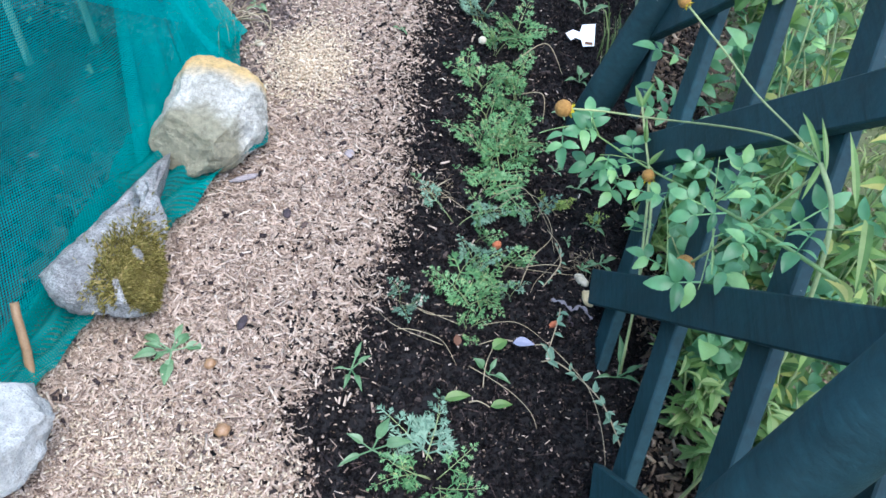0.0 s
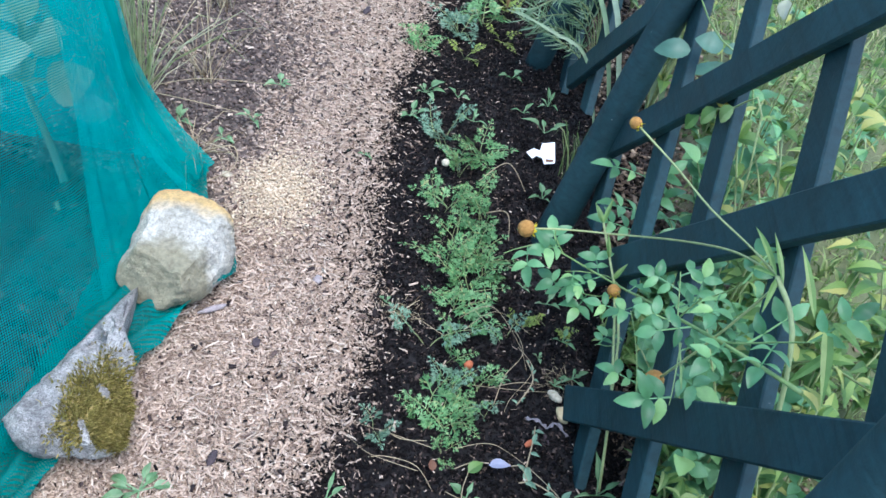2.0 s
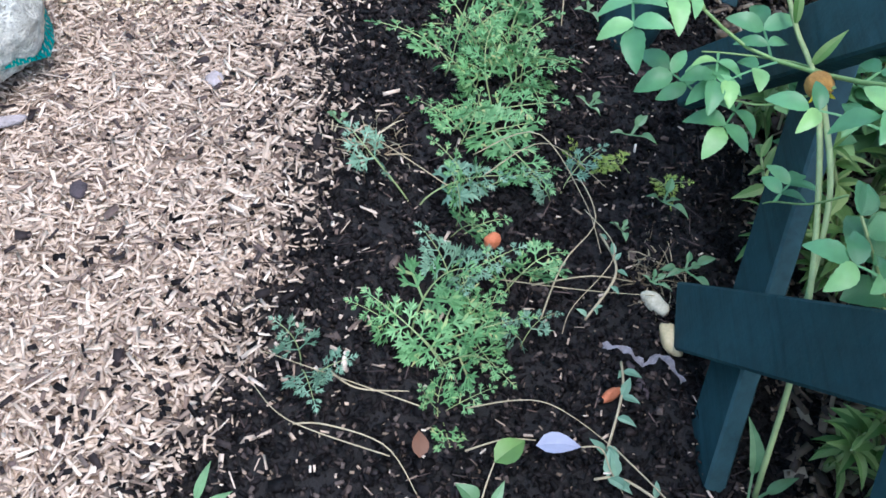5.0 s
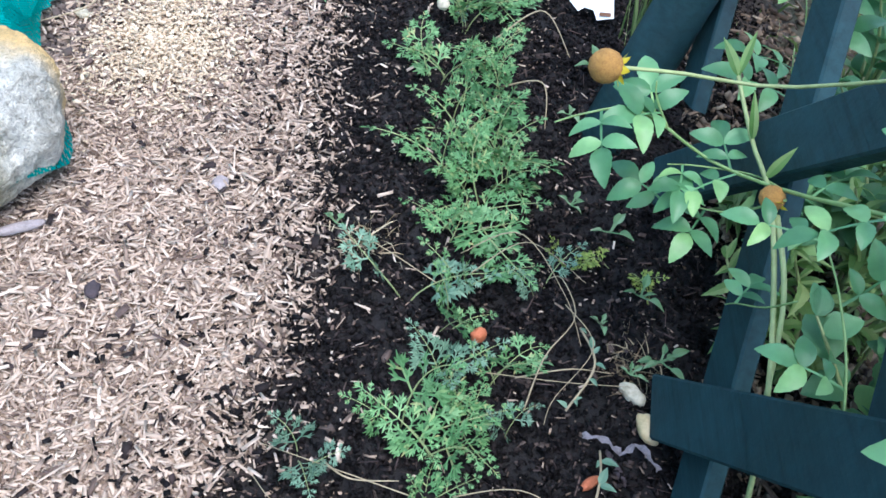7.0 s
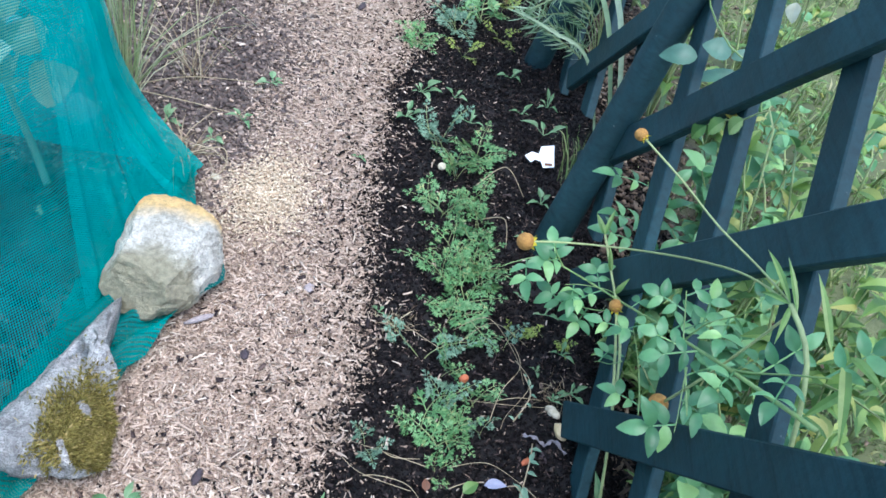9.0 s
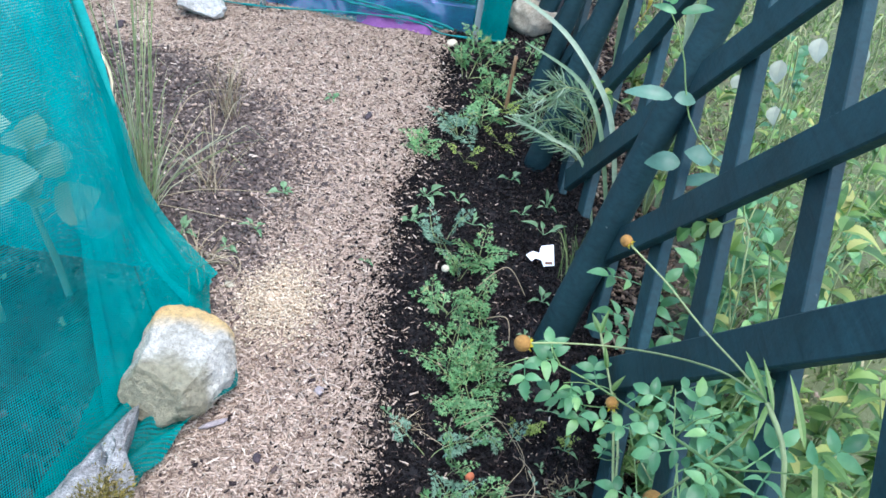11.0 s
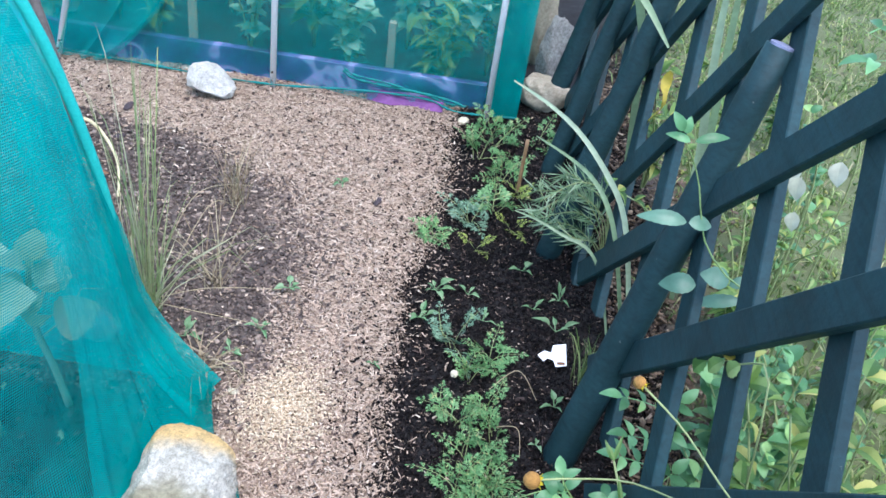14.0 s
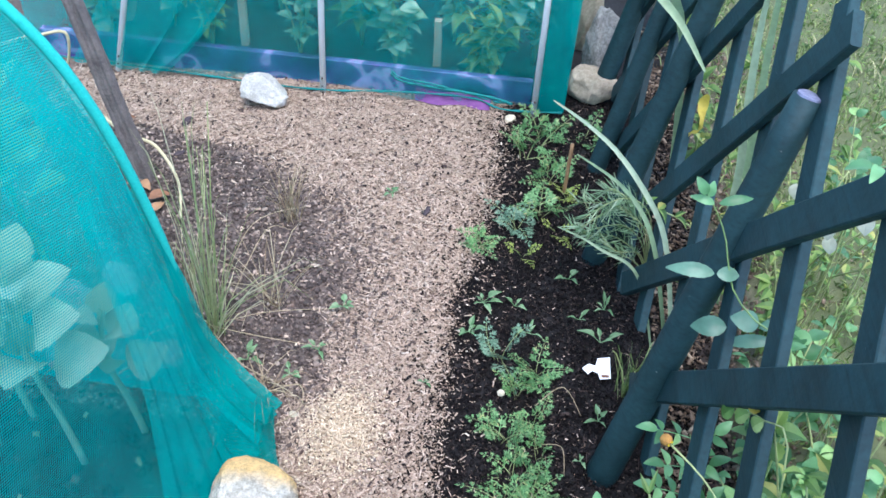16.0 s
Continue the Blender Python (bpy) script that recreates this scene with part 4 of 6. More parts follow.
def along_fence():
    y = rng.rand() * 3.2 - 0.3
    return fence_x(y, 0) + 0.07 + abs(rng.randn()) * 0.16, y


scatter("leaf_litter", "brown leaf litter and twigs behind the fence", "leaf litter", LITTER, 9000, along_fence, ((0.004, 0.002, 0.001), (0.022, 0.010, 0.003)), 0.5, 0.02)

# ---- lattice fence ----
fence = thing("lattice_fence", "dark green painted wooden lattice fence leaning slightly outwards", "fence")


def slat(y0, slope, z0, z1, front, width, thick, twist=0.0):
    """One board of the lattice, from height z0 to z1 along the leaning plane of the fence."""
    ya, yb = y0 + z0 / slope, y0 + z1 / slope
    a, c = Vector((fence_x(ya, z0), ya, z0)), Vector((fence_x(yb, z1), yb, z1))
    d = (c - a).normalized()
    out = Vector((-1, 0.0037, 0.1806)).normalized()
    side = d.cross(out).normalized()
    a, c = a + out * front, c + out * (front + twist)
    bm = bmesh.new()
    steps = 6
    rows = []
    for i in range(steps + 1):
        p = a.lerp(c, i / steps) + out * 0.002 * noise.noise(Vector((y0 * 9, i, slope)))
        w = width * (0.5 + 0.015 * noise.noise(Vector((i * 0.9, y0 * 7, 1))))
        cut = d * (0.012 if i == 0 else 0) * (1 if slope < 0 else -1)
        rows.append([bm.verts.new(p + side * w * s + out * thick * 0.5 * o + cut * s) for s, o in ((-1, -1), (1, -1), (1, 1), (-1, 1))])
    for r, q in zip(rows, rows[1:]):
        for k in range(4):
            bm.faces.new((r[k], r[(k + 1) % 4], q[(k + 1) % 4], q[k]))
    bm.faces.new(rows[0][::-1])
    bm.faces.new(rows[-1])
    bmesh.ops.recalc_face_normals(bm, faces=bm.faces)
    long_edges = [e for e in bm.edges if abs((e.verts[0].co - e.verts[1].co).normalized().dot(d)) > 0.9]
    bmesh.ops.bevel(bm, geom=long_edges, offset=0.002, segments=1, affect="EDGES")
    return part("slat", bm, PAINT, fence, smooth=False)


for y0, slope, low in SLATS_FRONT:
    slat(y0, slope, low, 0.875, 0.009, 0.054, 0.016)
for y0, slope in SLATS_BACK:
    slat(y0, slope, 0.10 if 1.0 < y0 < 1.5 else 0.0, 0.86, -0.010, 0.046, 0.017)


def post(foot, head, radius, taper=0.05):
    bm = bmesh.new()
    foot, head = Vector(foot), Vector(head)
    d = (head - foot).normalized()
    foot = foot - d * 0.06
    ref = d.orthogonal().normalized()
    side = d.cross(ref)
    rings, n, sides = [], 10, 20
    for i in range(n + 1):
        u = i / n
        p = foot.lerp(head, u)
        k = 1.0 if 0 < i < n else (0.93 if i == n else 1.0)
        rings.append([bm.verts.new(p + (ref * math.cos(a) + side * math.sin(a)) * radius * k * (1.03 - taper * u + 0.02 * noise.noise(Vector((math.cos(a) * 2, math.sin(a) * 2, u * 3 + foot.y))))) for a in (2 * math.pi * j / sides for j in range(sides))])
    for r, q in zip(rings, rings[1:]):
        for k in range(sides):
            bm.faces.new((r[k], r[(k + 1) % sides], q[(k + 1) % sides], q[k]))
    bm.faces.new(rings[0][::-1])
    bm.faces.new(rings[-1])
    bmesh.ops.recalc_face_normals(bm, faces=bm.faces)
    body = part("post", bm, PAINT, fence, "round dark green wooden post")
    bm = bmesh.new()
    ring = [bm.verts.new(head + d * 0.004 + (ref * math.cos(a) + side * math.sin(a)) * radius * (0.80 - taper + 0.05 * math.sin(3 * a))) for a in (2 * math.pi * j / 16 for j in range(16))]
    top = bm.faces.new(ring)
    ext = bmesh.ops.extrude_face_region(bm, geom=[top])
    bmesh.ops.translate(bm, verts=[v for v in ext["geom"] if isinstance(v, bmesh.types.BMVert)], vec=-d * 0.008)
    bmesh.ops.recalc_face_normals(bm, faces=bm.faces)
    part("end_grain", bm, END_GRAIN, body, "bare lilac-grey end grain", smooth=False)
    return body


for foot, head, radius in POSTS:
    post(foot, head, radius, 0.05 if radius > 0.035 else 0.22)


# ---- nets ----
def sheet(name, mat, parent, rows, sag=0.0, label=""):
    """A cloth through rows of points, with its weave laid out in metres."""
    s = Shape()
    n = len(rows[0])
    vv = 0.0
    for j, row in enumerate(rows):
        if j:
            vv += (Vector(row[n // 2]) - Vector(rows[j - 1][n // 2])).length
        uu = 0.0
        for i, p in enumerate(row):
            if i:
                uu += (Vector(p) - Vector(row[i - 1])).length
            s.v.append(tuple(p))
            s.uv.append((uu, vv))
    s.f = [(j * n + i, j * n + i + 1, (j + 1) * n + i + 1, (j + 1) * n + i) for j in range(len(rows) - 1) for i in range(n - 1)]
    return s.make(name, mat, parent, True, label)


def smooth_line(pts, n):
    """n points along a soft curve through pts."""
    pts = [Vector(p) for p in pts]
    out = []
    for k in range(n):
        u = k / (n - 1) * (len(pts) - 1)
        i = min(int(u), len(pts) - 2)
        t = u - i
        p0, p1, p2, p3 = pts[max(i - 1, 0)], pts[i], pts[i + 1], pts[min(i + 2, len(pts) - 1)]
        out.append(0.5 * ((2 * p1) + (p2 - p0) * t + (2 * p0 - 5 * p1 + 4 * p2 - p3) * t * t + (3 * p1 - p0 - 3 * p2 + p3) * t ** 3))
    return out


ARCH = [(-0.385, 0.0), (-0.441, 0.11), (-0.477, 0.20), (-0.508, 0.43), (-0.567, 0.66), (-0.652, 0.81), (-0.80, 0.94), (-0.98, 0.99), (-1.16, 0.94), (-1.31, 0.81), (-1.44, 0.5), (-1.52, 0.0)]
tunnel = thing("netted_crop_tunnel", "teal net draped over a crop tunnel beside the path", "crop tunnel")
prof = smooth_line([(x, 0, z) for x, z in ARCH], 46)
rows = []
for k in range(40):
    y = -0.45 + 1.71 * k / 39
    row = []
    for i, p in enumerate(prof):
        low = max(0.0, 1 - p.z / 0.4)
        base = (lerp_table(NET_FOOT, y) + 0.385) * low if p.x > -0.95 else 0.0
        bulge = 0.018 * noise.noise(Vector((y * 3, p.z * 4, p.x * 2))) + 0.010 * noise.noise(Vector((y * 9, p.z * 7, 1)))
        row.append((p.x + base + bulge, y, max(p.z + 0.4 * bulge, 0.012)))
    rows.append(row)
sheet("net_cover", NET, tunnel, rows)
# the far end, closed by the same net; skylight on it is painted as brighter teal
cx = -0.95
rows = []
for j in range(15):
    u = j / 14
    rows.append([(cx + (p.x - cx) * (1 - u), 1.262 + 0.03 * math.sin(p.x * 40) * (1 - u) * (1 - min(1, p.z)) , max(0.012, p.z * (1 - u * 0.999))) for p in prof])
sheet("net_end", NET_END_LIT, tunnel, rows)
hem = Shape()
hem.tube([(p.x + 0.004, 1.266, max(p.z, 0.012) + 0.002) for p in prof], 0.0085, 8)
hem.make("net_hem", ROPE, tunnel, True, "thick teal hem")
# gathered folds fanning out to the corner
def fold_strip(left, right, mat, pleats, depth, label, lift=0.012):
    """A strip of gathered net between two lines that run down the tunnel's flank."""
    n, m = 40, 36
    lf, rt = smooth_line(left, m), smooth_line(right, m)
    rows = []
    for j in range(m):
        u = j / (m - 1)
        row = []
        for i in range(n):
            k = i / (n - 1)
            p = lf[j].lerp(rt[j], k)
            wave = math.sin(pleats * 6.283 * k + 1.3 * noise.noise(Vector((k * 5, u * 2, pleats)))) + 0.5 * math.sin(pleats * 13.7 * k + 2 * u)
            off = lift * min(1.0, u * 4 + 0.1) + depth * (0.25 + 0.75 * u) * wave * (math.sin(math.pi * k) * 0.6 + 0.4)
            row.append((p.x + off, p.y + 0.4 * off, max(0.014, p.z + 0.3 * off)))
        rows.append(row)
    return sheet("net_fold", mat, tunnel, rows, label=label)


fold_strip([(-0.625, 1.17, 0.80), (-0.565, 1.13, 0.66), (-0.535, 1.09, 0.55), (-0.512, 1.07, 0.46), (-0.478, 1.03, 0.29), (-0.445, 0.955, 0.15), (-0.412, 0.885, 0.03)],
           [(-0.610, 1.185, 0.80), (-0.550, 1.175, 0.66), (-0.522, 1.135, 0.54), (-0.498, 1.12, 0.44), (-0.468, 1.12, 0.30), (-0.430, 1.11, 0.13), (-0.375, 1.06, 0.02)], NET_DRAPE, 2, 0.003, "doubled net strip running down to the rock")
fold_strip([(-0.534, 1.245, 0.52), (-0.513, 1.225, 0.44), (-0.487, 1.20, 0.33), (-0.470, 1.18, 0.215), (-0.435, 1.17, 0.12), (-0.36, 1.16, 0.02)],
           [(-0.530, 1.262, 0.52), (-0.507, 1.264, 0.42), (-0.480, 1.27, 0.31), (-0.458, 1.272, 0.20), (-0.415, 1.28, 0.10), (-0.330, 1.26, 0.016)], NET_DOUBLE, 2, 0.005, "gathered net folds at the tunnel corner", 0.006)
fold_strip([(-0.570, 1.18, 0.70), (-0.545, 1.165, 0.62), (-0.522, 1.135, 0.54), (-0.498, 1.12, 0.44), (-0.468, 1.12, 0.30), (-0.430, 1.11, 0.13), (-0.375, 1.06, 0.02)],
           [(-0.585, 1.245, 0.70), (-0.560, 1.24, 0.62), (-0.536, 1.235, 0.54), (-0.512, 1.215, 0.44), (-0.480, 1.20, 0.33), (-0.425, 1.17, 0.12), (-0.34, 1.17, 0.016)], NET_DRAPE, 2, 0.003, "thin net between the folds", 0.012)
# the skirt lying on the ground, crumpled; shade in its folds is painted as darker teal
edge = smooth_line([(lerp_table(NET_SKIRT, y), y, 0) for y in np.linspace(-0.3, 1.24, 14)], 90)
rows = []
for j in range(22):
    u = j / 21
    row = []
    for i, p in enumerate(edge):
        x0 = lerp_table(NET_FOOT, p.y) - 0.03
        x = x0 + (p.x - x0) * u
        z = 0.014 + ground_z(x, p.y) + (0.018 + 0.016 * max(0.0, 1 - abs(p.y - 0.92) / 0.15)) * abs(math.sin(u * 9 + 4 * noise.noise(Vector((p.y * 7, 0, 2))))) + 0.014 * abs(noise.noise(Vector((x * 26 + p.y * 20, p.y * 24, 4)))) + 0.006 * noise.noise(Vector((x * 70, p.y * 60, 4)))
        row.append((x, p.y, max(z, ground_z(x, p.y) + 0.010)))
    rows.append(row)
sheet("net_skirt", NET_CRUMPLED_SHADED, tunnel, rows, label="net skirt lying on the ground")

# the far crop cage
cage = thing("netted_crop_cage", "teal net cage over vegetables behind a purple board", "crop cage")
CY = 2.36
rows = []
for j in range(24):
    z = 1.1 * (j / 23) ** 1.3
    rows.append([(x, CY + 0.012 * noise.noise(Vector((x * 5, z * 4, 3))) + 0.02 * math.sin(x * 9) * max(0, 0.1 - z) / 0.1, 0.012 + z) for x in np.linspace(-1.32, 0.19, 60)])
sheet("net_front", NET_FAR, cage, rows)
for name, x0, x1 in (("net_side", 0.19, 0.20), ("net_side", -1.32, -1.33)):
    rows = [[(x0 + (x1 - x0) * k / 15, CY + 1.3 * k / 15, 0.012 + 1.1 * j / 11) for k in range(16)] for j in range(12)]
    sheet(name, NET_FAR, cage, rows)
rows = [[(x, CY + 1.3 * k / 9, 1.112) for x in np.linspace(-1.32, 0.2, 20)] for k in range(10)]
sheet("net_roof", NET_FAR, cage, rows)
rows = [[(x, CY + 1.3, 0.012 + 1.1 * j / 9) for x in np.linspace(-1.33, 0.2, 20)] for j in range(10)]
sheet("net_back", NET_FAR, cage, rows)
rows = [[(x, CY - 0.006 + 0.006 * math.sin(x * 70), 0.012 + z) for x in np.linspace(0.12, 0.195, 14)] for z in np.linspace(0, 1.1, 16)]
sheet("net_fold", NET_DENSE, cage, rows)
lower = smooth_line([(-1.20, CY - 0.02, 0.016), (-1.035, CY - 0.03, 0.016), (-0.98, CY - 0.035, 0.016), (-0.926, CY - 0.03, 0.016)], 24)
upper = smooth_line([(-0.90, CY - 0.01, 0.60), (-0.80, CY - 0.012, 0.50), (-0.729, CY - 0.012, 0.36), (-0.70, CY - 0.012, 0.30)], 24)
rows = [[p.lerp(q, v) + Vector((0.02 * math.sin(3.1 * v) * math.sin(i * 0.8), -0.008 * math.sin(i * 1.1 + 2 * v), -0.03 * math.sin(3.14 * v))) for i, (p, q) in enumerate(zip(lower, upper))] for v in np.linspace(0, 1, 24)]
sheet("net_fold", NET_DRAPE, cage, rows, label="bunched net hanging down to the ground")
hem = Shape()
hem.tube(smooth_line([(-1.30, CY - 0.01, 0.02), (-1.05, CY - 0.015, 0.018), (-0.85, CY - 0.02, 0.016), (-0.6, CY - 0.03, 0.016), (-0.45, CY - 0.03, 0.02), (-0.3, CY - 0.02, 0.03), (-0.17, CY - 0.025, 0.042), (-0.05, CY - 0.02, 0.038), (0.03, CY - 0.03, 0.02), (0.19, CY - 0.01, 0.016)], 50), [0.0028 + 0.0012 * math.sin(i * 1.7) for i in range(50)], 6)
hem.make("net_hem", NET_ROLL, cage, True, "rolled teal hem")
for dz, r in ((0.0, 0.0035), (0.010, 0.0025)):
    hem = Shape()
    hem.tube(smooth_line([(-0.29, CY - 0.012, 0.085 + dz), (-0.26, CY - 0.018, 0.068 + dz), (-0.18, CY - 0.022, 0.062 + dz), (-0.08, CY - 0.022, 0.056), (0.0, CY - 0.016, 0.044 - dz), (0.05, CY - 0.014, 0.03)], 40), [r + 0.0012 * math.sin(i * 1.3 + dz * 300) for i in range(40)], 6)
    hem.make("net_roll", NET_ROLL, cage, True, "rolled teal net edge")


def plank(name, a, c, height, thick, mat, parent=None):
    a, c = Vector(a), Vector(c)
    d = (c - a).normalized()
    side = Vector((0, 0, 1)).cross(d).normalized()
    bm = bmesh.new()
    n = 8
    rows = []
    for i in range(n + 1):
        p = a.lerp(c, i / n)
        w = 0.003 * noise.noise(Vector((i, a.x, 2)))
        rows.append([bm.verts.new(p + side * thick * s + Vector((0, 0, height * h + (w if h else 0)))) for s, h in ((-0.5, 0), (0.5, 0), (0.5, 1), (-0.5, 1))])
    for r, q in zip(rows, rows[1:]):
        for k in range(4):
            bm.faces.new((r[k], r[(k + 1) % 4], q[(k + 1) % 4], q[k]))
    bm.faces.new(rows[0][::-1])
    bm.faces.new(rows[-1])
    bmesh.ops.recalc_face_normals(bm, faces=bm.faces)
    bmesh.ops.bevel(bm, geom=list(bm.edges), offset=0.002, segments=1, affect="EDGES")
    return part(name, bm, mat, parent, smooth=False)


board = plank("edging_board", (-1.3, CY + 0.03, 0.0), (0.10, CY + 0.03, 0.0), 0.085, 0.02, PURPLE)
tagged(board, "blue-purple painted edging board behind the net", "edging board")
rows = [[(x, CY - 0.012 - 0.012 * v + 0.006 * math.sin(x * 50), 0.01 + 0.035 * (1 - v)) for x in np.linspace(-0.22, -0.01, 20)] for v in np.linspace(0, 1, 6)]
s = Shape()
for r in rows:
    s.v += r
s.f = [(j * 20 + i, j * 20 + i + 1, (j + 1) * 20 + i + 1, (j + 1) * 20 + i) for j in range(5) for i in range(19)]
tagged(s.make("plastic_sheet", PINK), "mauve plastic sheet showing below the net", "plastic sheet")


def white_pole(foot, head):
    t = thing("white_pole", "white plastic pole standing at the net", "pole", foot, "poles of the far cage")
    s = Shape()
    d = Vector(head) - Vector(foot)
    s.tube([Vector((0, 0, 0)), d * 0.5, d], 0.0085, 12)
    s.make("shaft", WHITE_PLASTIC, t)
    for k in (0.03, 0.055):
        s = Shape()
        p = d.normalized() * k + Vector((0, -0.0085, 0))
        s.tube([p, p + Vector((0, -0.003, 0))], 0.003, 8)
        s.make("screw", OLD_WOOD, t, label="dark screw head")
    return t


white_pole((-1.07, CY - 0.02, 0.0), (-0.78, CY - 0.02, 1.1))
white_pole((-0.479, CY - 0.02, 0.0), (-0.465, CY - 0.02, 1.1))
white_pole((0.112, CY - 0.022, 0.0), (0.10, CY - 0.022, 1.1))


def stake(name, foot, head, radius, mat, label, group="", sides=7):
    s = Shape()
    foot, head = Vector(foot), Vector(head)
    n = 7
    s.tube([foot.lerp(head, i / n) + Vector((0.2 * radius * noise.noise(Vector((i, foot.x, 0))), 0.2 * radius * noise.noise(Vector((i, foot.y, 5))), 0)) for i in range(n + 1)], [radius * (1.05 - 0.12 * i / n) for i in range(n + 1)], sides)
    return tagged(s.make(name, mat, None, sides > 6), label, "stake", group)


stake("wooden_stake", (-0.76, 2.55, 0), (-0.75, 2.55, 0.75), 0.014, PALE_WOOD, "pale wooden stake inside the net cage", "stakes in the cage", 4)
stake("wooden_stake", (-0.183, 2.55, 0), (-0.185, 2.55, 0.15), 0.015, PALE_WOOD, "short pale wooden stake inside the net cage", "stakes in the cage", 4)
old = thing("old_stake", "cracked grey weathered wooden stake leaning over", "stake", (-0.822, 1.892, -0.01))
for name, off, top, r in (("shaft", (0.0, 0.0, 0.0), 1.0, 0.021), ("split_strip", (0.015, -0.013, 0.0), 0.80, 0.009), ("split_strip", (-0.012, -0.015, 0.0), 0.93, 0.008)):
    s = Shape()
    axis = Vector((-0.198, 0.108, 0.76)) * top
    s.tube([Vector(off) + axis * (i / 16) + Vector((r * 0.35 * noise.noise(Vector((i * 0.7, r * 90, 0))), r * 0.35 * noise.noise(Vector((i * 0.7, r * 50, 5))), 0)) for i in range(17)], [r * (1.08 - 0.2 * i / 16 + 0.10 * noise.noise(Vector((i * 1.3, r * 30, 2)))) for i in range(17)], 9)
    s.make(name, OLD_WOOD, old, False)
stake("bamboo_cane", (-0.412, 0.520, 0.01), (-0.452, 0.590, 0.085), 0.0062, BAMBOO, "short brown bamboo cane pinning the net", "", 9)
stake("thin_stick", (0.205, 2.02, 0.0), (0.205, 2.04, 0.14), 0.005, BAMBOO, "thin brown stick standing in the bed")


# ---- rocks ----
def rock(name, at, size, mat, label, seed, planes=16, taper=None, turn=0.0, lean=0.0, cut=(0.55, 0.88), fine=5):
    """A broken stone: a ball cut by flat breaks, then roughened at several scales."""
    r = random.Random(seed)
    cuts = []
    for _ in range(planes):
        v = Vector((r.gauss(0, 1), r.gauss(0, 1), r.gauss(0, 1))).normalized()
        cuts.append((v, cut[0] + (cut[1] - cut[0]) * r.random()))
    bm = bmesh.new()
    bmesh.ops.create_icosphere(bm, subdivisions=fine, radius=1.0)
    for v in bm.verts:
        d = v.co.normalized()
        k = min([1.0] + [h / d.dot(nrm) for nrm, h in cuts if d.dot(nrm) > 0.05])
        p = d * k
        p *= 1 + 0.07 * noise.noise(d * 3 + Vector((seed, 0, 0))) + 0.035 * noise.noise(p * 7) + 0.026 * noise.noise(p * 17) + 0.017 * noise.noise(p * 38)
        if taper:
            u = min(1.0, max(0.0, (p.y + 1) / 2))
            p.x *= taper[0] + (taper[1] - taper[0]) * u ** 0.75
            p.x += taper[2] * u
            p.z *= 1.0 - 0.3 * u
        v.co = Vector((p.x * size[0], p.y * size[1], p.z * size[2]))
    bmesh.ops.rotate(bm, verts=bm.verts, cent=(0, 0, 0), matrix=Matrix.Rotation(radians(lean), 3, "X"))
    bmesh.ops.rotate(bm, verts=bm.verts, cent=(0, 0, 0), matrix=Matrix.Rotation(radians(turn), 3, "Z"))
    low = min(v.co.z for v in bm.verts)
    bmesh.ops.translate(bm, verts=bm.verts, vec=(0, 0, -low - 0.006))
    ob = part(name, bm, mat)
    ob.location = at
    return tagged(ob, label, "rock")


def plan_rock(at, outline, height, mat, label, seed, breaks, rough=1.0, square=0.55):
    """A broken stone on an uneven plan: rounded body, flat breaks along given directions, then roughened."""
    n = len(outline)
    ang = sorted((math.atan2(y, x), math.hypot(x, y)) for x, y in outline)

    def reach(a):
        for k in range(n):
            a0, r0 = ang[k]
            a1, r1 = ang[(k + 1) % n]
            if k == n - 1:
                a1 += 2 * math.pi
            b = a if a >= a0 else a + 2 * math.pi
            if a0 <= b <= a1:
                u = (b - a0) / (a1 - a0)
                return r0 + (r1 - r0) * u * u * (3 - 2 * u)
        return ang[0][1]

    bm = bmesh.new()
    bmesh.ops.create_icosphere(bm, subdivisions=6, radius=1.0)
    for v in bm.verts:
        d = v.co.normalized()
        flat = math.hypot(d.x, d.y)
        r = reach(math.atan2(d.y, d.x)) * flat ** square
        p = Vector((d.x / max(flat, 1e-6) * r, d.y / max(flat, 1e-6) * r, height * 0.5 * (1 + math.copysign(abs(d.z) ** 0.75, d.z))))
        for nrm, h in breaks:
            nv = Vector(nrm).normalized()
            over = p.dot(nv) - h - 0.004 * noise.noise(p * 30 + Vector((seed, 0, 0)))
            if over > 0:
                p -= nv * over * 0.985
        q = p * 16 + Vector((seed * 3.1, 0, 0))
        out = Vector((p.x, p.y, p.z - height * 0.4)).normalized()
        p += out * rough * (0.0050 * noise.noise(q) + 0.0034 * noise.noise(q * 2.7) + 0.0022 * noise.noise(q * 6.5) + 0.0012 * noise.noise(q * 14))
        v.co = p
    ob = part("rock", bm, mat)
    ob.location = at
    return tagged(ob, label, "rock")


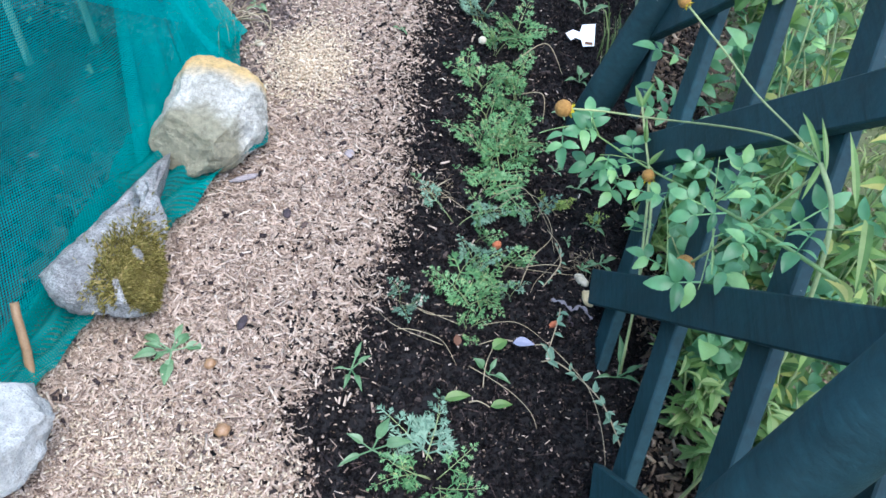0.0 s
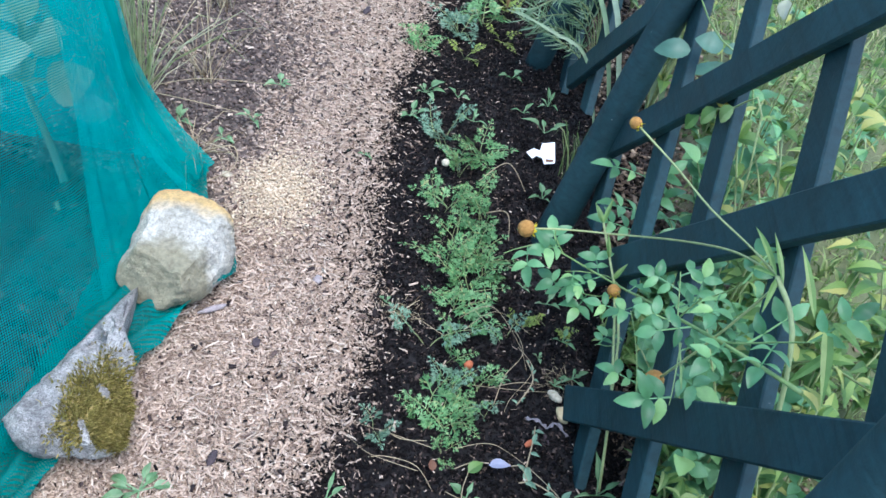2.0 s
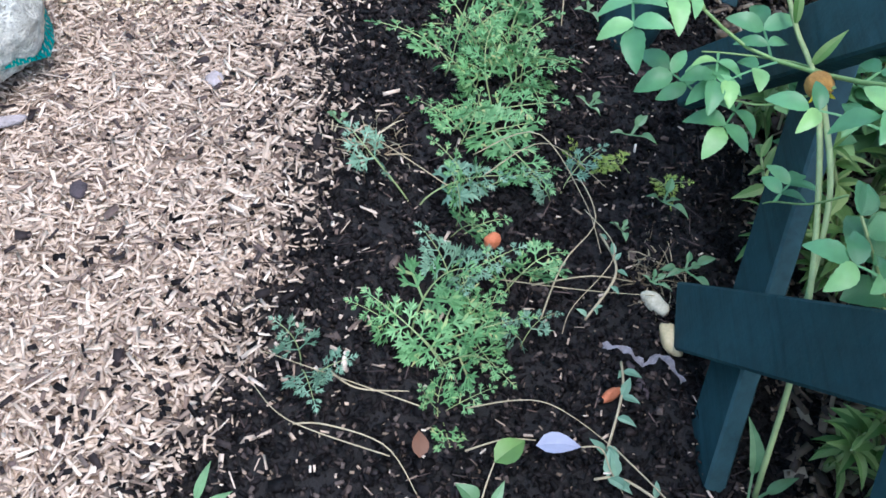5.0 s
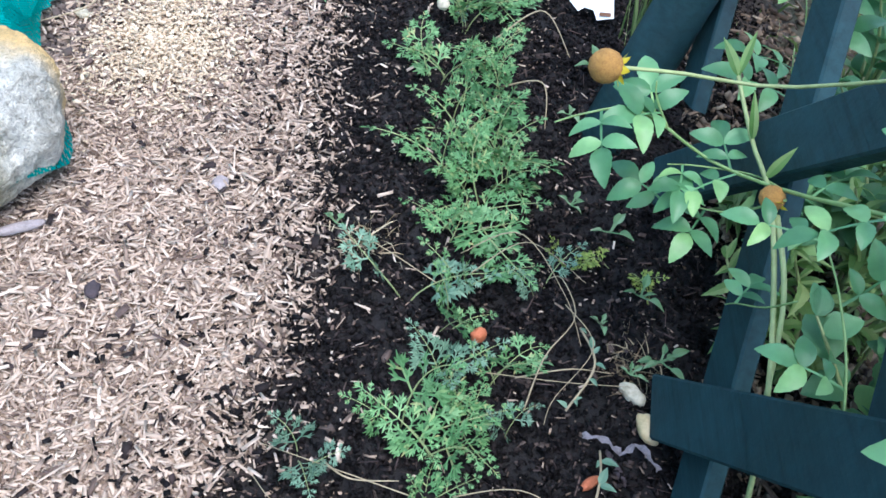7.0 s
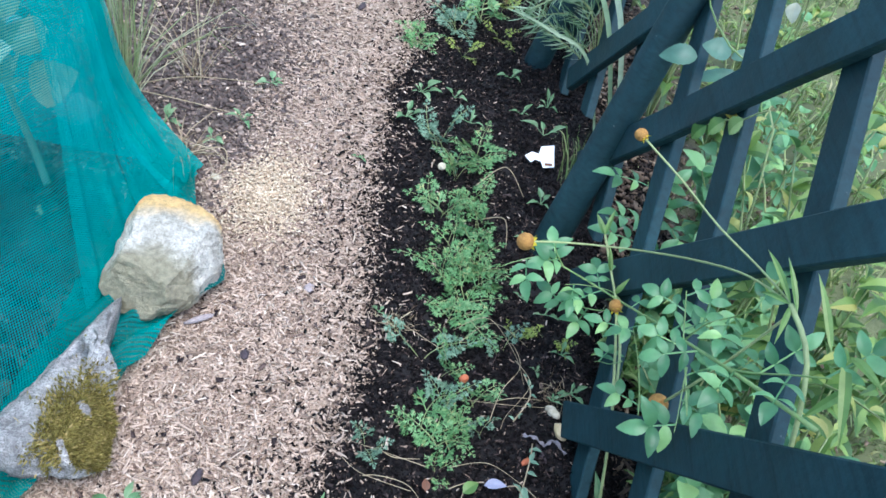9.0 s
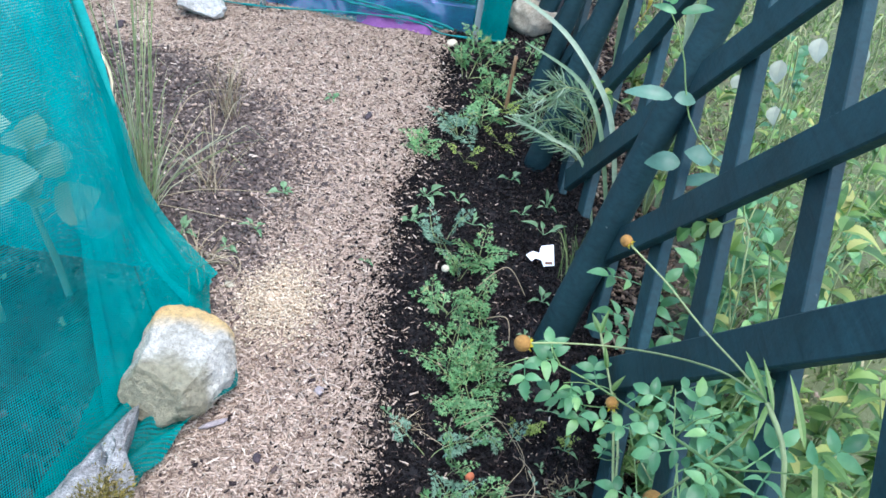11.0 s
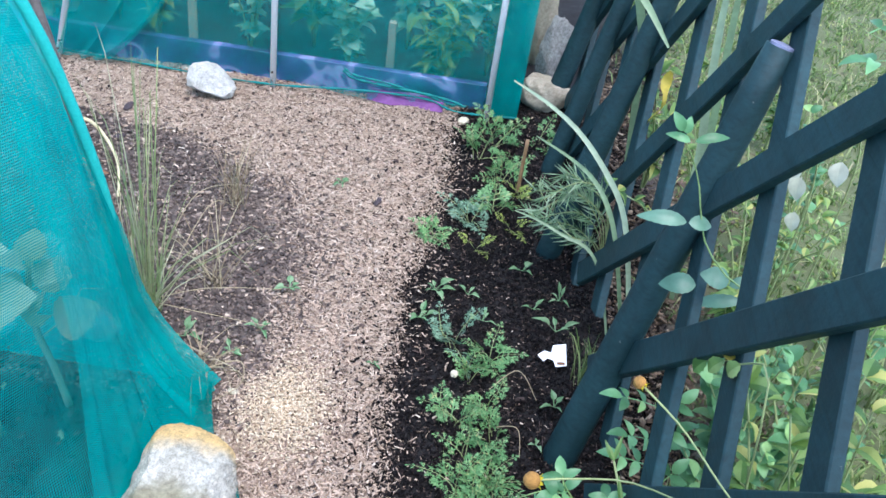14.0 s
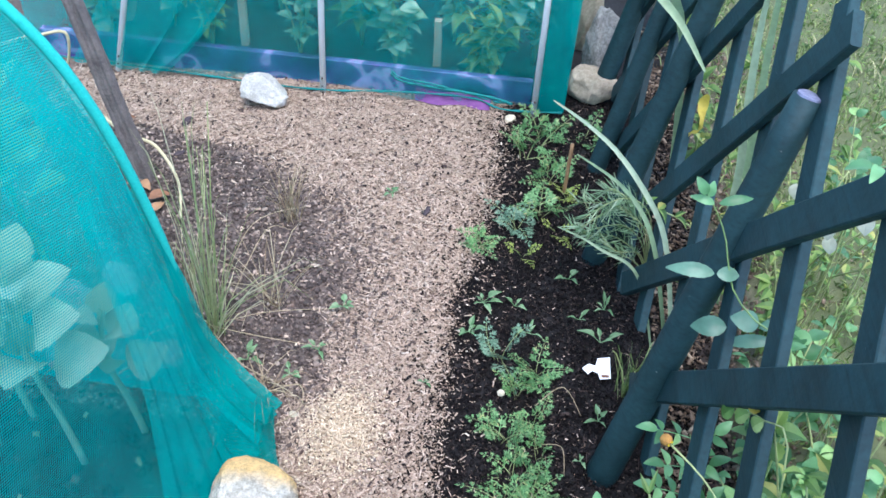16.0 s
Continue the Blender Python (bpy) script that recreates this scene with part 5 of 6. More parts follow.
plan_rock((-0.31, 0.986, 0.022), [(-0.088, -0.055), (-0.064, -0.088), (-0.012, -0.104), (0.030, -0.086), (0.066, -0.026), (0.082, 0.022), (0.072, 0.052), (0.026, 0.086), (-0.052, 0.080), (-0.068, 0.020)], 0.108, ROCK_WHITE,
          "pale angular rock with rusty edge holding the net down", 5, [((0.05, -0.36, 1.0), 0.097), ((-0.30, -0.90, 0.42), 0.092), ((-0.85, -0.10, 0.50), 0.092), ((0.80, -0.45, 0.40), 0.084)], 1.1, 0.33)
plan_rock((-0.368, 0.70, 0.022), [(-0.016, 0.228), (-0.038, 0.217), (-0.046, 0.136), (-0.058, 0.065), (-0.064, 0.014), (-0.088, -0.010), (-0.086, -0.038), (-0.062, -0.068), (-0.030, -0.086), (0.010, -0.082), (0.050, -0.076), (0.076, -0.060), (0.074, -0.010), (0.054, 0.030), (0.025, 0.111), (0.008, 0.217)], 0.088, ROCK_GREY,
          "grey wedge-shaped rock with moss holding the net down", 23, [((0.0, 0.16, 1.0), 0.070), ((0.85, 0.1, 0.5), 0.062), ((-0.8, 0.3, 0.55), 0.070)], 1.2, 0.35)
rock("rock", (-0.452, 0.410, 0.015), (0.115, 0.10, 0.085), ROCK_PALE, "white rough rock lying on the net skirt", 8, 14, None, 20)
rock("rock", (-0.628, 2.255, 0.0), (0.075, 0.058, 0.048), ROCK_PALE, "white broken rock beside the far net", 12, 12)
rock("rock", (0.270, 2.47, 0.0), (0.072, 0.06, 0.06), ROCK_TAN, "smooth tan rock at the cage corner", 31, 6)
rock("rock", (0.288, 2.57, 0.0), (0.066, 0.06, 0.13), ROCK_GREY, "grey rock behind a tan rock", 44, 12)
for x, y, w, sd in ((-0.765, 1.31, 0.055, 61), (-0.74, 1.52, 0.05, 62), (-0.83, 1.46, 0.055, 63), (-0.575, 1.345, 0.04, 64)):
    rock("rock", (x, y, 0.0), (w, w * 0.75, w * 0.7), ROCK_PALE, "pale stone lying behind the crop tunnel", sd, 9, None, sd * 40, 0, (0.6, 0.9), 4)
rock("rock", (0.245, 2.74, 0.0), (0.05, 0.045, 0.17), ROCK_TAN, "brown upright stone behind the cage corner", 52, 10)
rock("rock", (-1.15, 2.62, 0.0), (0.06, 0.05, 0.10), ROCK_TAN, "tan stone inside the net cage", 47, 10)


def moss_cushion():
    """Moss tufts over the near end of the grey rock."""
    s = Shape()
    dg = bpy.context.evaluated_depsgraph_get()
    for _ in range(24000):
        a, rr = rnd.random() * 6.283, abs(rnd.gauss(0, 0.5))
        x, y = -0.316 + math.cos(a) * rr * 0.062, 0.668 + math.sin(a) * rr * 0.088
        if noise.noise(Vector((x * 32, y * 32, 6))) < -0.42 + 0.6 * max(0.0, -0.345 - x) / 0.05:
            continue
        hit, p, nrm, _, ob, _ = scene.ray_cast(dg, Vector((x, y, 0.6)), Vector((0, 0, -1)))
        while hit and not ob.name.startswith(("rock", "ground")):
            hit, p, nrm, _, ob, _ = scene.ray_cast(dg, p - Vector((0, 0, 0.001)), Vector((0, 0, -1)))
        if not hit or not ob.name.startswith("rock"):
            continue
        way = (nrm + Vector((rnd.gauss(0, 0.5), rnd.gauss(0, 0.5), 0.2))).normalized()
        n = 0.006 + 0.010 * rnd.random() * (0.6 + noise.noise(Vector((x * 70, y * 70, 1))))
        s.blade([p - nrm * 0.002, p + way * n * 0.5, p + way * n + Vector((0, 0, -0.2 * n))], [0.0009, 0.0012, 0.0003], (rnd.random(), rnd.random(), 0.2))
    tagged(s.make("moss", MOSS), "yellow-green moss cushion on grey rock", "moss", "", "stuff")


moss_cushion()


# ---- plants ----
def frond(blade, rise, out, pairs, rr):
    """A carrot leaf: a bare stalk that rises and leans along +x, then a blade cut twice into narrow pointed lobes."""
    st, bl = Shape(), Shape()
    n = 11
    bend = rr.uniform(-0.012, 0.012)
    pts = [Vector((out * (i / (n - 1)) ** 1.5, bend * math.sin(2.5 * i / (n - 1)), rise * (1.55 * i / (n - 1) - 0.55 * (i / (n - 1)) ** 2.2))) for i in range(n)]
    st.tube(pts, [0.0012 * (1 - 0.6 * i / (n - 1)) for i in range(n)], 5, False)

    def lobe(p, way, up, reach, width):
        side = way.cross(up).normalized()
        q = p + way * reach * 0.55
        bl.add([p - side * width * 0.3, p + side * width * 0.3, q + side * width * 0.5, p + way * reach - up * reach * 0.12, q - side * width * 0.5], [(0, 1, 2, 3, 4)])

    def pinna(p, way, up, reach):
        """A side branch: a rib with finger-like lobes that point forward, the lower ones forked."""
        side = way.cross(up).normalized()
        w = max(0.0017, reach * 0.10)
        rib = [p + way * reach * v - up * reach * 0.22 * v * v for v in (0.0, 0.3, 0.58, 0.66)]
        bl.add([rib[0] - side * w * 0.3, rib[0] + side * w * 0.3, rib[3] + side * w * 0.4, rib[3] - side * w * 0.4], [(0, 1, 2, 3)])
        for q, size, split in ((rib[1], 0.50, reach > 0.021), (rib[2], 0.42, reach > 0.033)):
            for sgn in (-1, 1):
                a = rr.uniform(0.65, 0.95)
                way2 = (way * math.cos(a) + side * sgn * math.sin(a) + up * rr.gauss(0.05, 0.12)).normalized()
                n2 = reach * size * rr.uniform(0.8, 1.15)
                lobe(q, way2, up, n2, w)
                if split:
                    side2 = way2.cross(up).normalized()
                    for turn in (-1, 1):
                        lobe(q + way2 * n2 * 0.38, (way2 * 0.82 + side2 * turn * 0.58).normalized(), up, n2 * 0.52, w * 0.9)
        for a in (-0.5, 0.0, 0.5):
            lobe(rib[3], (way * math.cos(a) + side * math.sin(a) - up * 0.1).normalized(), up, reach * (0.42 if a == 0 else 0.32), w)

    total = (pts[-1] - pts[0]).length
    start = max(0.35, 1.0 - blade / total)
    for k in range(pairs):
        u = start + (0.97 - start) * k / (pairs - 1)
        i = min(int(u * (n - 1)), n - 2)
        p = pts[i].lerp(pts[i + 1], u * (n - 1) - i)
        d = (pts[i + 1] - pts[i]).normalized()
        up = (Vector((0.25, 0, 1)) - d * d.dot(Vector((0.25, 0, 1)))).normalized()
        side = d.cross(up).normalized()
        reach = blade * (0.54 - 0.36 * k / (pairs - 1)) * rr.uniform(0.85, 1.15)
        for sgn in (-1, 1):
            pinna(p, (side * sgn * 0.85 + d * 0.5 + up * rr.gauss(0.08, 0.14)).normalized(), up, reach)
    pinna(pts[-1], (pts[-1] - pts[-2]).normalized(), Vector((-0.3, 0, 1)), blade * 0.24)
    return st, bl


FRONDS = []
for k in range(12):
    rr = random.Random(k + 50)
    FRONDS.append(frond(0.062 + 0.007 * (k % 4), (0.075, 0.045, 0.095, 0.06)[k % 4], (0.06, 0.09, 0.045, 0.08)[k % 4], 4 + k % 2, rr))
frond_mesh = []
for st, bl in FRONDS:
    pair = []
    for s, mat in ((st, STALK), (bl, CARROT)):
        o = s.make("frond", mat)
        pair.append(o.data)
        bpy.data.objects.remove(o)
    frond_mesh.append(pair)
yellow_mesh = []
for pair in frond_mesh:
    c = pair[1].copy()
    c.materials[0] = CARROT_YELLOW
    yellow_mesh.append((pair[0], c))
blue_mesh = []
for pair in frond_mesh:
    c = pair[1].copy()
    c.materials[0] = CARROT_BLUE
    blue_mesh.append((pair[0], c))


def carrot(x, y, size, leaves, blue=False, bias=None):
    t = thing("carrot_plant", ("green feathery carrot plant growing in the dark bed", "grey-green feathery carrot plant in the dark bed", "small yellow-green feathery weed in the dark bed")[int(blue)], "carrot plant", (x, y, ground_z(x, y)), "row of carrots")
    for k in range(leaves):
        i = rnd.randrange(len(frond_mesh))
        st, bl = (frond_mesh, blue_mesh, yellow_mesh)[int(blue)][i]
        yaw = 2.4 * k + rnd.random() * 0.7 if bias is None else bias + 0.5 * (k - (leaves - 1) / 2) + rnd.gauss(0, 0.15)
        sc = size * (0.95 + 0.55 * rnd.random())
        a = new("leaf", bl)
        a.parent = t
        a.matrix_basis = Matrix.LocRotScale(Vector((rnd.gauss(0, 0.006), rnd.gauss(0, 0.006), 0)), Euler((rnd.gauss(0, 0.25), 0.12 + rnd.gauss(0, 0.25), yaw)), (sc, sc, sc * (1.0 if bias is None else 0.45)))
        s = new("stalk", st)
        s.parent = a
    return t


for x, y, size, n, blue in CARROTS:
    carrot(x, y, size, n - (n > 5), blue)
carrot(0.112, 0.520, 0.85, 1, True, 2.3)
carrot(0.105, 0.520, 0.68, 2, True, 1.5)


def rosette(x, y, size, leaves, rise, width, label="small green seedling rosette"):
    t = thing("seedling", label, "seedling", (x, y, ground_z(x, y) + 0.010), "seedlings")
    for k in range(leaves):
        a = k * 2.4 + rnd.random() * 1.3
        s = Shape()
        n = size * (0.5 + 0.7 * rnd.random())
        way = Vector((math.cos(a), math.sin(a), rise * (0.6 + 0.8 * rnd.random()))).normalized()
        s.blade([(0, 0, 0.001), way * n * 0.2, way * n * 0.42], [0.0012, 0.0010, 0.0012], (0, 0, 1))
        s.leaf(way * n * 0.38, way, (0, 0, 1), n * 0.6, n * (0.75 * width + 0.06) * (0.7 + 0.6 * rnd.random()), 0.2 + 0.5 * rnd.random(), 0.35, 0, 8)
        s.make("leaf", SEEDLING, t)
    return t


for x, y, size, n, rise, width in SEEDLINGS:
    rosette(x, y, size * 1.15, n, rise, width)


def cane(pts, radius, n=16, tip=0.5):
    line = smooth_line(pts, n)
    s = Shape()
    s.tube(line, [radius * (1 - (1 - tip) * i / (n - 1)) for i in range(n)], 7)
    return s, line


def compound_leaf(parent, base, way, up, length, pairs=2, mat=ROSE, name="leaf", leaflet=0.036):
    """A rose leaf: rachis with paired toothed leaflets and one at the tip."""
    base, way, up = Vector(base), Vector(way).normalized(), Vector(up).normalized()
    side = way.cross(up).normalized()
    up = side.cross(way).normalized()
    s = Shape()
    curve = [base + way * length * u - up * length * 0.18 * u * u for u in (0, 0.33, 0.66, 1.0)]
    s.blade(curve, [0.0012, 0.001, 0.0009, 0.0007], up)
    for k in range(pairs):
        u = 0.38 + 0.5 * k / max(1, pairs - 1) if pairs > 1 else 0.55
        p = base + way * length * u - up * length * 0.18 * u * u
        for sgn in (-1, 1):
            w = side * sgn + way * 0.35 + up * rnd.gauss(0.05, 0.18)
            n = leaflet * (0.75 + 0.35 * u) * (0.85 + 0.3 * rnd.random())
            s.oval(p, w, up + Vector((rnd.gauss(0, 0.2), rnd.gauss(0, 0.2), 0)), n, n * (0.46 + 0.14 * rnd.random()), 0.1 + 0.2 * rnd.random(), 0.05 + 0.25 * rnd.random(), True, 12)
    n = leaflet * 1.15
    s.oval(curve[-1], way - up * 0.2, up, n, n * (0.50 + 0.12 * rnd.random()), 0.1 + 0.2 * rnd.random(), 0.05 + 0.25 * rnd.random(), True, 12)
    return s.make(name, mat, parent)


def rose_cane(parent, pts, radius, leaf_at, length=0.06, leaflet=0.036, first=1):
    s, line = cane(pts, radius * 0.75)
    s.make("cane", ROSE_STEM, parent)
    sgn = first
    for u in leaf_at:
        i = min(int(u * 15), 14)
        p, d = line[i], (line[i + 1] - line[i]).normalized()
        # leaf faces are tilted toward the camera's side
        viewward = Vector((-0.20, -0.25, 0.95)).normalized()
        side = d.cross(viewward).normalized() * sgn
        sgn = -sgn
        compound_leaf(parent, p, side + d * 0.5 + viewward * 0.2, viewward + Vector((rnd.gauss(0, 0.28), rnd.gauss(0, 0.28), 0.2)), length * (0.85 + 0.3 * rnd.random()), 2, ROSE, "leaf", leaflet)


rose = thing("rose_bush", "rose canes with toothed leaves leaning over the fence", "rose bush", (0, 0, 0))
for pts, radius, at_, length, leaflet, first in ROSE_CANES:
    rose_cane(rose, pts, radius, at_, length, leaflet, first)
for (x0, z0), (x1, z1), w in POST_LEAFLETS:
    s = Shape()
    d = Vector((x1 - x0, 0.006, z1 - z0))
    s.oval((x0, 1.183, z0), d, (-0.15 + rnd.gauss(0, 0.12), -0.55, 0.75), d.length * 0.9, w * 0.9, 0.12, 0.15, True, 14)
    s.make("leaf", ROSE_BLUE if w > 0.018 else ROSE, rose)
back_rose = thing("rose_shoots", "young rose shoots growing behind the lattice", "rose bush", (0, 0, 0))
for pts, radius, at_, length, leaflet, first in ROSE_BACK_SHOOTS:
    rose_cane(back_rose, pts, radius, at_, length, leaflet, first)


shoot = thing("yellowing_shoot", "thin leafy shoot with yellowed leaves behind the lattice", "plant")
s, line = cane(YELLOWING_SHOOT, 0.0016)
s.make("stem", STALK, shoot)
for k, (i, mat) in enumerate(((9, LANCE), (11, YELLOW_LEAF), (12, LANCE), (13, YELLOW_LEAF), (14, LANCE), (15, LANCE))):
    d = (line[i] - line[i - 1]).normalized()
    # up vector leans to the camera so the leaves show their faces
    viewward = Vector((-0.35, -0.45, 0.85)).normalized()
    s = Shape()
    s.leaf(line[i], d.cross(viewward) * (1 if k % 2 else -1) + d * 0.7, viewward, 0.034, 0.020, 0.2, 0.2, 1, 10)
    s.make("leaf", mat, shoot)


def flower_head(parent, at, way, radius, petals=6):
    """A round seed disc with a few short yellow petals behind it."""
    at, way = Vector(at), Vector(way).normalized()
    bm = bmesh.new()
    bmesh.ops.create_icosphere(bm, subdivisions=4, radius=radius)
    for v in bm.verts:
        d = v.co.normalized()
        v.co *= 1 + 0.07 * noise.noise(d * 26)
    bmesh.ops.translate(bm, verts=bm.verts, vec=at)
    h = part("flower_disc", bm, DISC, parent, "round orange-brown seed disc")
    if not petals:
        return
    s = Shape()
    o = way.orthogonal().normalized()
    q = way.cross(o)
    for k in range(petals):
        a = 6.283 * k / petals
        out = o * math.cos(a) + q * math.sin(a)
        s.leaf(at + way * radius * 0.55 + out * radius * 0.5, out * 0.55 + way * (0.6 + 0.3 * rnd.random()), way, radius * 0.75, radius * 0.5, 0.1, 0.1, 0, 4)
    s.make("petals", PETAL, h, label="short yellow petals")


plant = thing("sneezeweed_plant", "sneezeweed stems with round spent flower heads before the fence", "flower plant", (0, 0, 0))
for pts, radius in FLOWER_STEMS:
    s, line = cane(pts, radius, 18, 0.8)
    s.make("stem", STALK, plant)
for at_, way, r, petals in FLOWER_HEADS:
    flower_head(plant, at_, way, r, petals)
for base, tip, width in LANCE_LEAVES:
    s = Shape()
    d = Vector(tip) - Vector(base)
    s.leaf(base, d, (-0.3, -0.5, 0.8), d.length * 0.75, width * 0.7, 0.06, 0.3, 0, 8)
    s.make("leaf", LANCE, plant)

# papery seed pods hanging behind the lattice
for x, y, z in ((0.545, 1.235, 0.64), (0.532, 1.305, 0.565), (0.56, 1.145, 0.68), (0.60, 1.10, 0.62), (0.62, 1.693, 0.335), (0.62, 1.462, 0.403), (0.62, 1.525, 0.452)):
    t = thing("seed_pod", "white papery seed pod hanging on a thin stalk", "seed pod", (x, y, z), "pods behind the fence")
    s = Shape()
    s.leaf((0, 0, 0.022), (0.1, -0.35, -1), (-0.6, -0.7, 0.3), 0.036, 0.027, 0.05, 0.25, 0, 8)
    s.make("pod", PAPER, t)
    s = Shape()
    s.tube(smooth_line([(0, 0, 0.022), (0.02, 0.02, 0.05), (0.05, 0.04, -0.1), (0.06, 0.05, -z)], 12), 0.0014, 5)
    s.make("stalk", STALK, t)

# strap leaves and the needle-leaved tuft at the far part of the fence
iris = thing("iris_clump", "pale strap leaves bending out from the fence", "iris", (0, 0, 0))
for pts, w in STRAPS:
    line = smooth_line(pts, 20)
    s = Shape()
    s.blade(line, [w * math.sin(0.55 + 2.5 * i / 19) ** 0.7 + 0.0003 for i in range(20)], (-0.3, -0.6, 0.6), 0.35)
    s.make("leaf", STRAP, iris)

s = Shape()
line = smooth_line([(0.42, 1.80, 0.0), (0.42, 1.85, 0.3)] + YELLOW_TIP, 14)
s.blade(line, [0.004 if i < 9 else 0.009 * math.sin(0.5 + 2.5 * (i - 8) / 5.5) + 0.001 for i in range(14)], (-0.3, -0.6, 0.6), 0.3)
s.make("withered_leaf", YELLOW_LEAF, iris, label="yellowed leaf")


def tuft(name, label, category, at, count, height, spread_, mat, width, droop=0.3):
    s = Shape()
    for _ in range(count):
        a, h = rnd.random() * 6.283, height * (0.5 + 0.6 * rnd.random())
        o = Vector((rnd.gauss(0, 0.012), rnd.gauss(0, 0.012), 0))
        out = Vector((math.cos(a), math.sin(a), 0)) * spread_ * (0.2 + rnd.random())
        s.blade([o, o + out * 0.35 + Vector((0, 0, h * 0.55)), o + out * 0.75 + Vector((0, 0, h * 0.9)), o + out + Vector((0, 0, h * (1 - droop * rnd.random())))], [width, width, width * 0.7, width * 0.1], (rnd.gauss(0, 1), rnd.gauss(0, 1), 0.3))
    t = s.make(name, mat)
    t.location = (at[0], at[1], ground_z(at[0], at[1]))
    return tagged(t, label, category, "", "stuff")


needle = thing("rosemary_bush", "green needle-leaved shoots growing out through the lattice", "shrub")
for k in range(9):
    y0, z0 = 1.66 + 0.05 * rnd.random(), 0.08 + 0.018 * k
    line = smooth_line([(0.40, y0 + 0.05, 0.0), (0.36, y0 + 0.02, z0), (0.315 - 0.03 * rnd.random(), y0 + 0.10 * (rnd.random() - 0.3), z0 + 0.05), (0.275 - 0.07 * rnd.random(), y0 + 0.22 * (rnd.random() - 0.2), z0 + 0.02 + 0.05 * rnd.random())], 22)
    s = Shape()
    s.tube(line, [0.0016 * (1 - 0.5 * i / 21) for i in range(22)], 5)
    st = s.make("stem", STALK, needle)
    s = Shape()
    for i in range(8, 22):
        d = (line[i] - line[i - 1]).normalized()
        for q in range(4):
            w = Vector((rnd.gauss(0, 1), rnd.gauss(0, 1), rnd.gauss(0, 1)))
            w = ((w - d * w.dot(d)).normalized() * 0.8 + d * 0.8).normalized()
            n = 0.024 + 0.020 * rnd.random()
            s.blade([line[i], line[i] + w * n * 0.5, line[i] + w * n + d * 0.004], [0.0010, 0.0015, 0.0003], (rnd.gauss(0, 1), rnd.gauss(0, 1), 0.5))
    s.make("needles", NEEDLE, st)
tuft("grass_tussock", "dry yellow-green grass tussock on bare soil", "grass", (-0.515, 1.43), 36, 0.56, 0.08, STRAW_GREEN, 0.0011, 0.15)
tuft("grass_tussock", "loose dry stalks fanning from a grass tussock", "grass", (-0.505, 1.42), 30, 0.26, 0.24, STRAW_GREEN, 0.0012, 0.5)
tuft("grass_tussock", "thin dry grass wisps on bare soil", "grass", (-0.44, 1.80), 40, 0.16, 0.10, STRAW, 0.0010, 0.4)
tuft("grass_tussock", "few long dry blades leaning over bare soil", "grass", (-0.40, 1.52), 26, 0.20, 0.16, STRAW, 0.0009, 0.5)
tuft("grass_tussock", "low dry grass wisps at the net corner", "grass", (-0.37, 1.30), 34, 0.07, 0.13, STRAW, 0.0009, 0.6)
tuft("grass_tussock", "low dry grass wisps at the net edge", "grass", (-0.60, 1.50), 40, 0.20, 0.10, STRAW, 0.0012, 0.4)


def strand(name, pts, radius, mat, label, category="stalk", n=18):
    s = Shape()
    line = smooth_line(pts, n)
    s.tube(line, [radius * (1 - 0.5 * i / (n - 1)) for i in range(n)], 5)
    return tagged(s.make(name, mat), label, category)


DRY_STALKS += [
    ([(0.151, 0.702, 0.02), (0.175, 0.708, 0.034), (0.198, 0.712, 0.032)], 0.0016), ([(0.230, 0.712, 0.032), (0.243, 0.711, 0.036), (0.255, 0.703, 0.02), (0.268, 0.690, 0.01)], 0.0014), ([(0.165, 0.640, 0.01), (0.163, 0.665, 0.028), (0.169, 0.690, 0.034)], 0.0020),
    ([(0.141, 0.669, 0.012), (0.171, 0.649, 0.024), (0.206, 0.635, 0.018), (0.232, 0.609, 0.022), (0.245, 0.591, 0.012)], 0.0015), ([(0.029, 0.706, 0.012), (0.054, 0.706, 0.02), (0.096, 0.694, 0.026), (0.122, 0.669, 0.012)], 0.0016), ([(0.147, 0.611, 0.014), (0.160, 0.613, 0.018), (0.177, 0.608, 0.016)], 0.0028),
    ([(0.205, 0.826, 0.012), (0.217, 0.867, 0.035), (0.246, 0.919, 0.03), (0.233, 0.957, 0.035), (0.224, 0.967, 0.02)], 0.0016), ([(0.048, 0.749, 0.02), (0.071, 0.734, 0.026), (0.108, 0.741, 0.02)], 0.0018), ([(0.196, 0.854, 0.016), (0.24, 0.862, 0.03), (0.282, 0.876, 0.014)], 0.0016)]
for pts, r in DRY_STALKS:
    strand("dry_stalk", pts, r * (0.5 if pts[0][1] < 1.2 else 0.95), STRAW, "thin dry bent stalk lying on the ground")


def sprig(pts, count, size):
    """A thin trailing weed stem with tiny grey-green leaves."""
    t = thing("trailing_weed", "thin trailing weed with tiny grey-green leaves", "weed")
    line = smooth_line(pts, 20)
    s = Shape()
    s.tube(line, [0.0011] * 20, 5)
    s.make("stem", STRAW, t)
    for k in range(count):
        p = line[rnd.randrange(20)]
        a = rnd.random() * 6.283
        s = Shape()
        n = size * (0.6 + 0.8 * rnd.random())
        s.leaf(p, (math.cos(a), math.sin(a), 0.4), (0, 0, 1), n, n * 0.45, 0.1, 0.2, 0, 4)
        s.make("leaf", CARROT_BLUE, t)


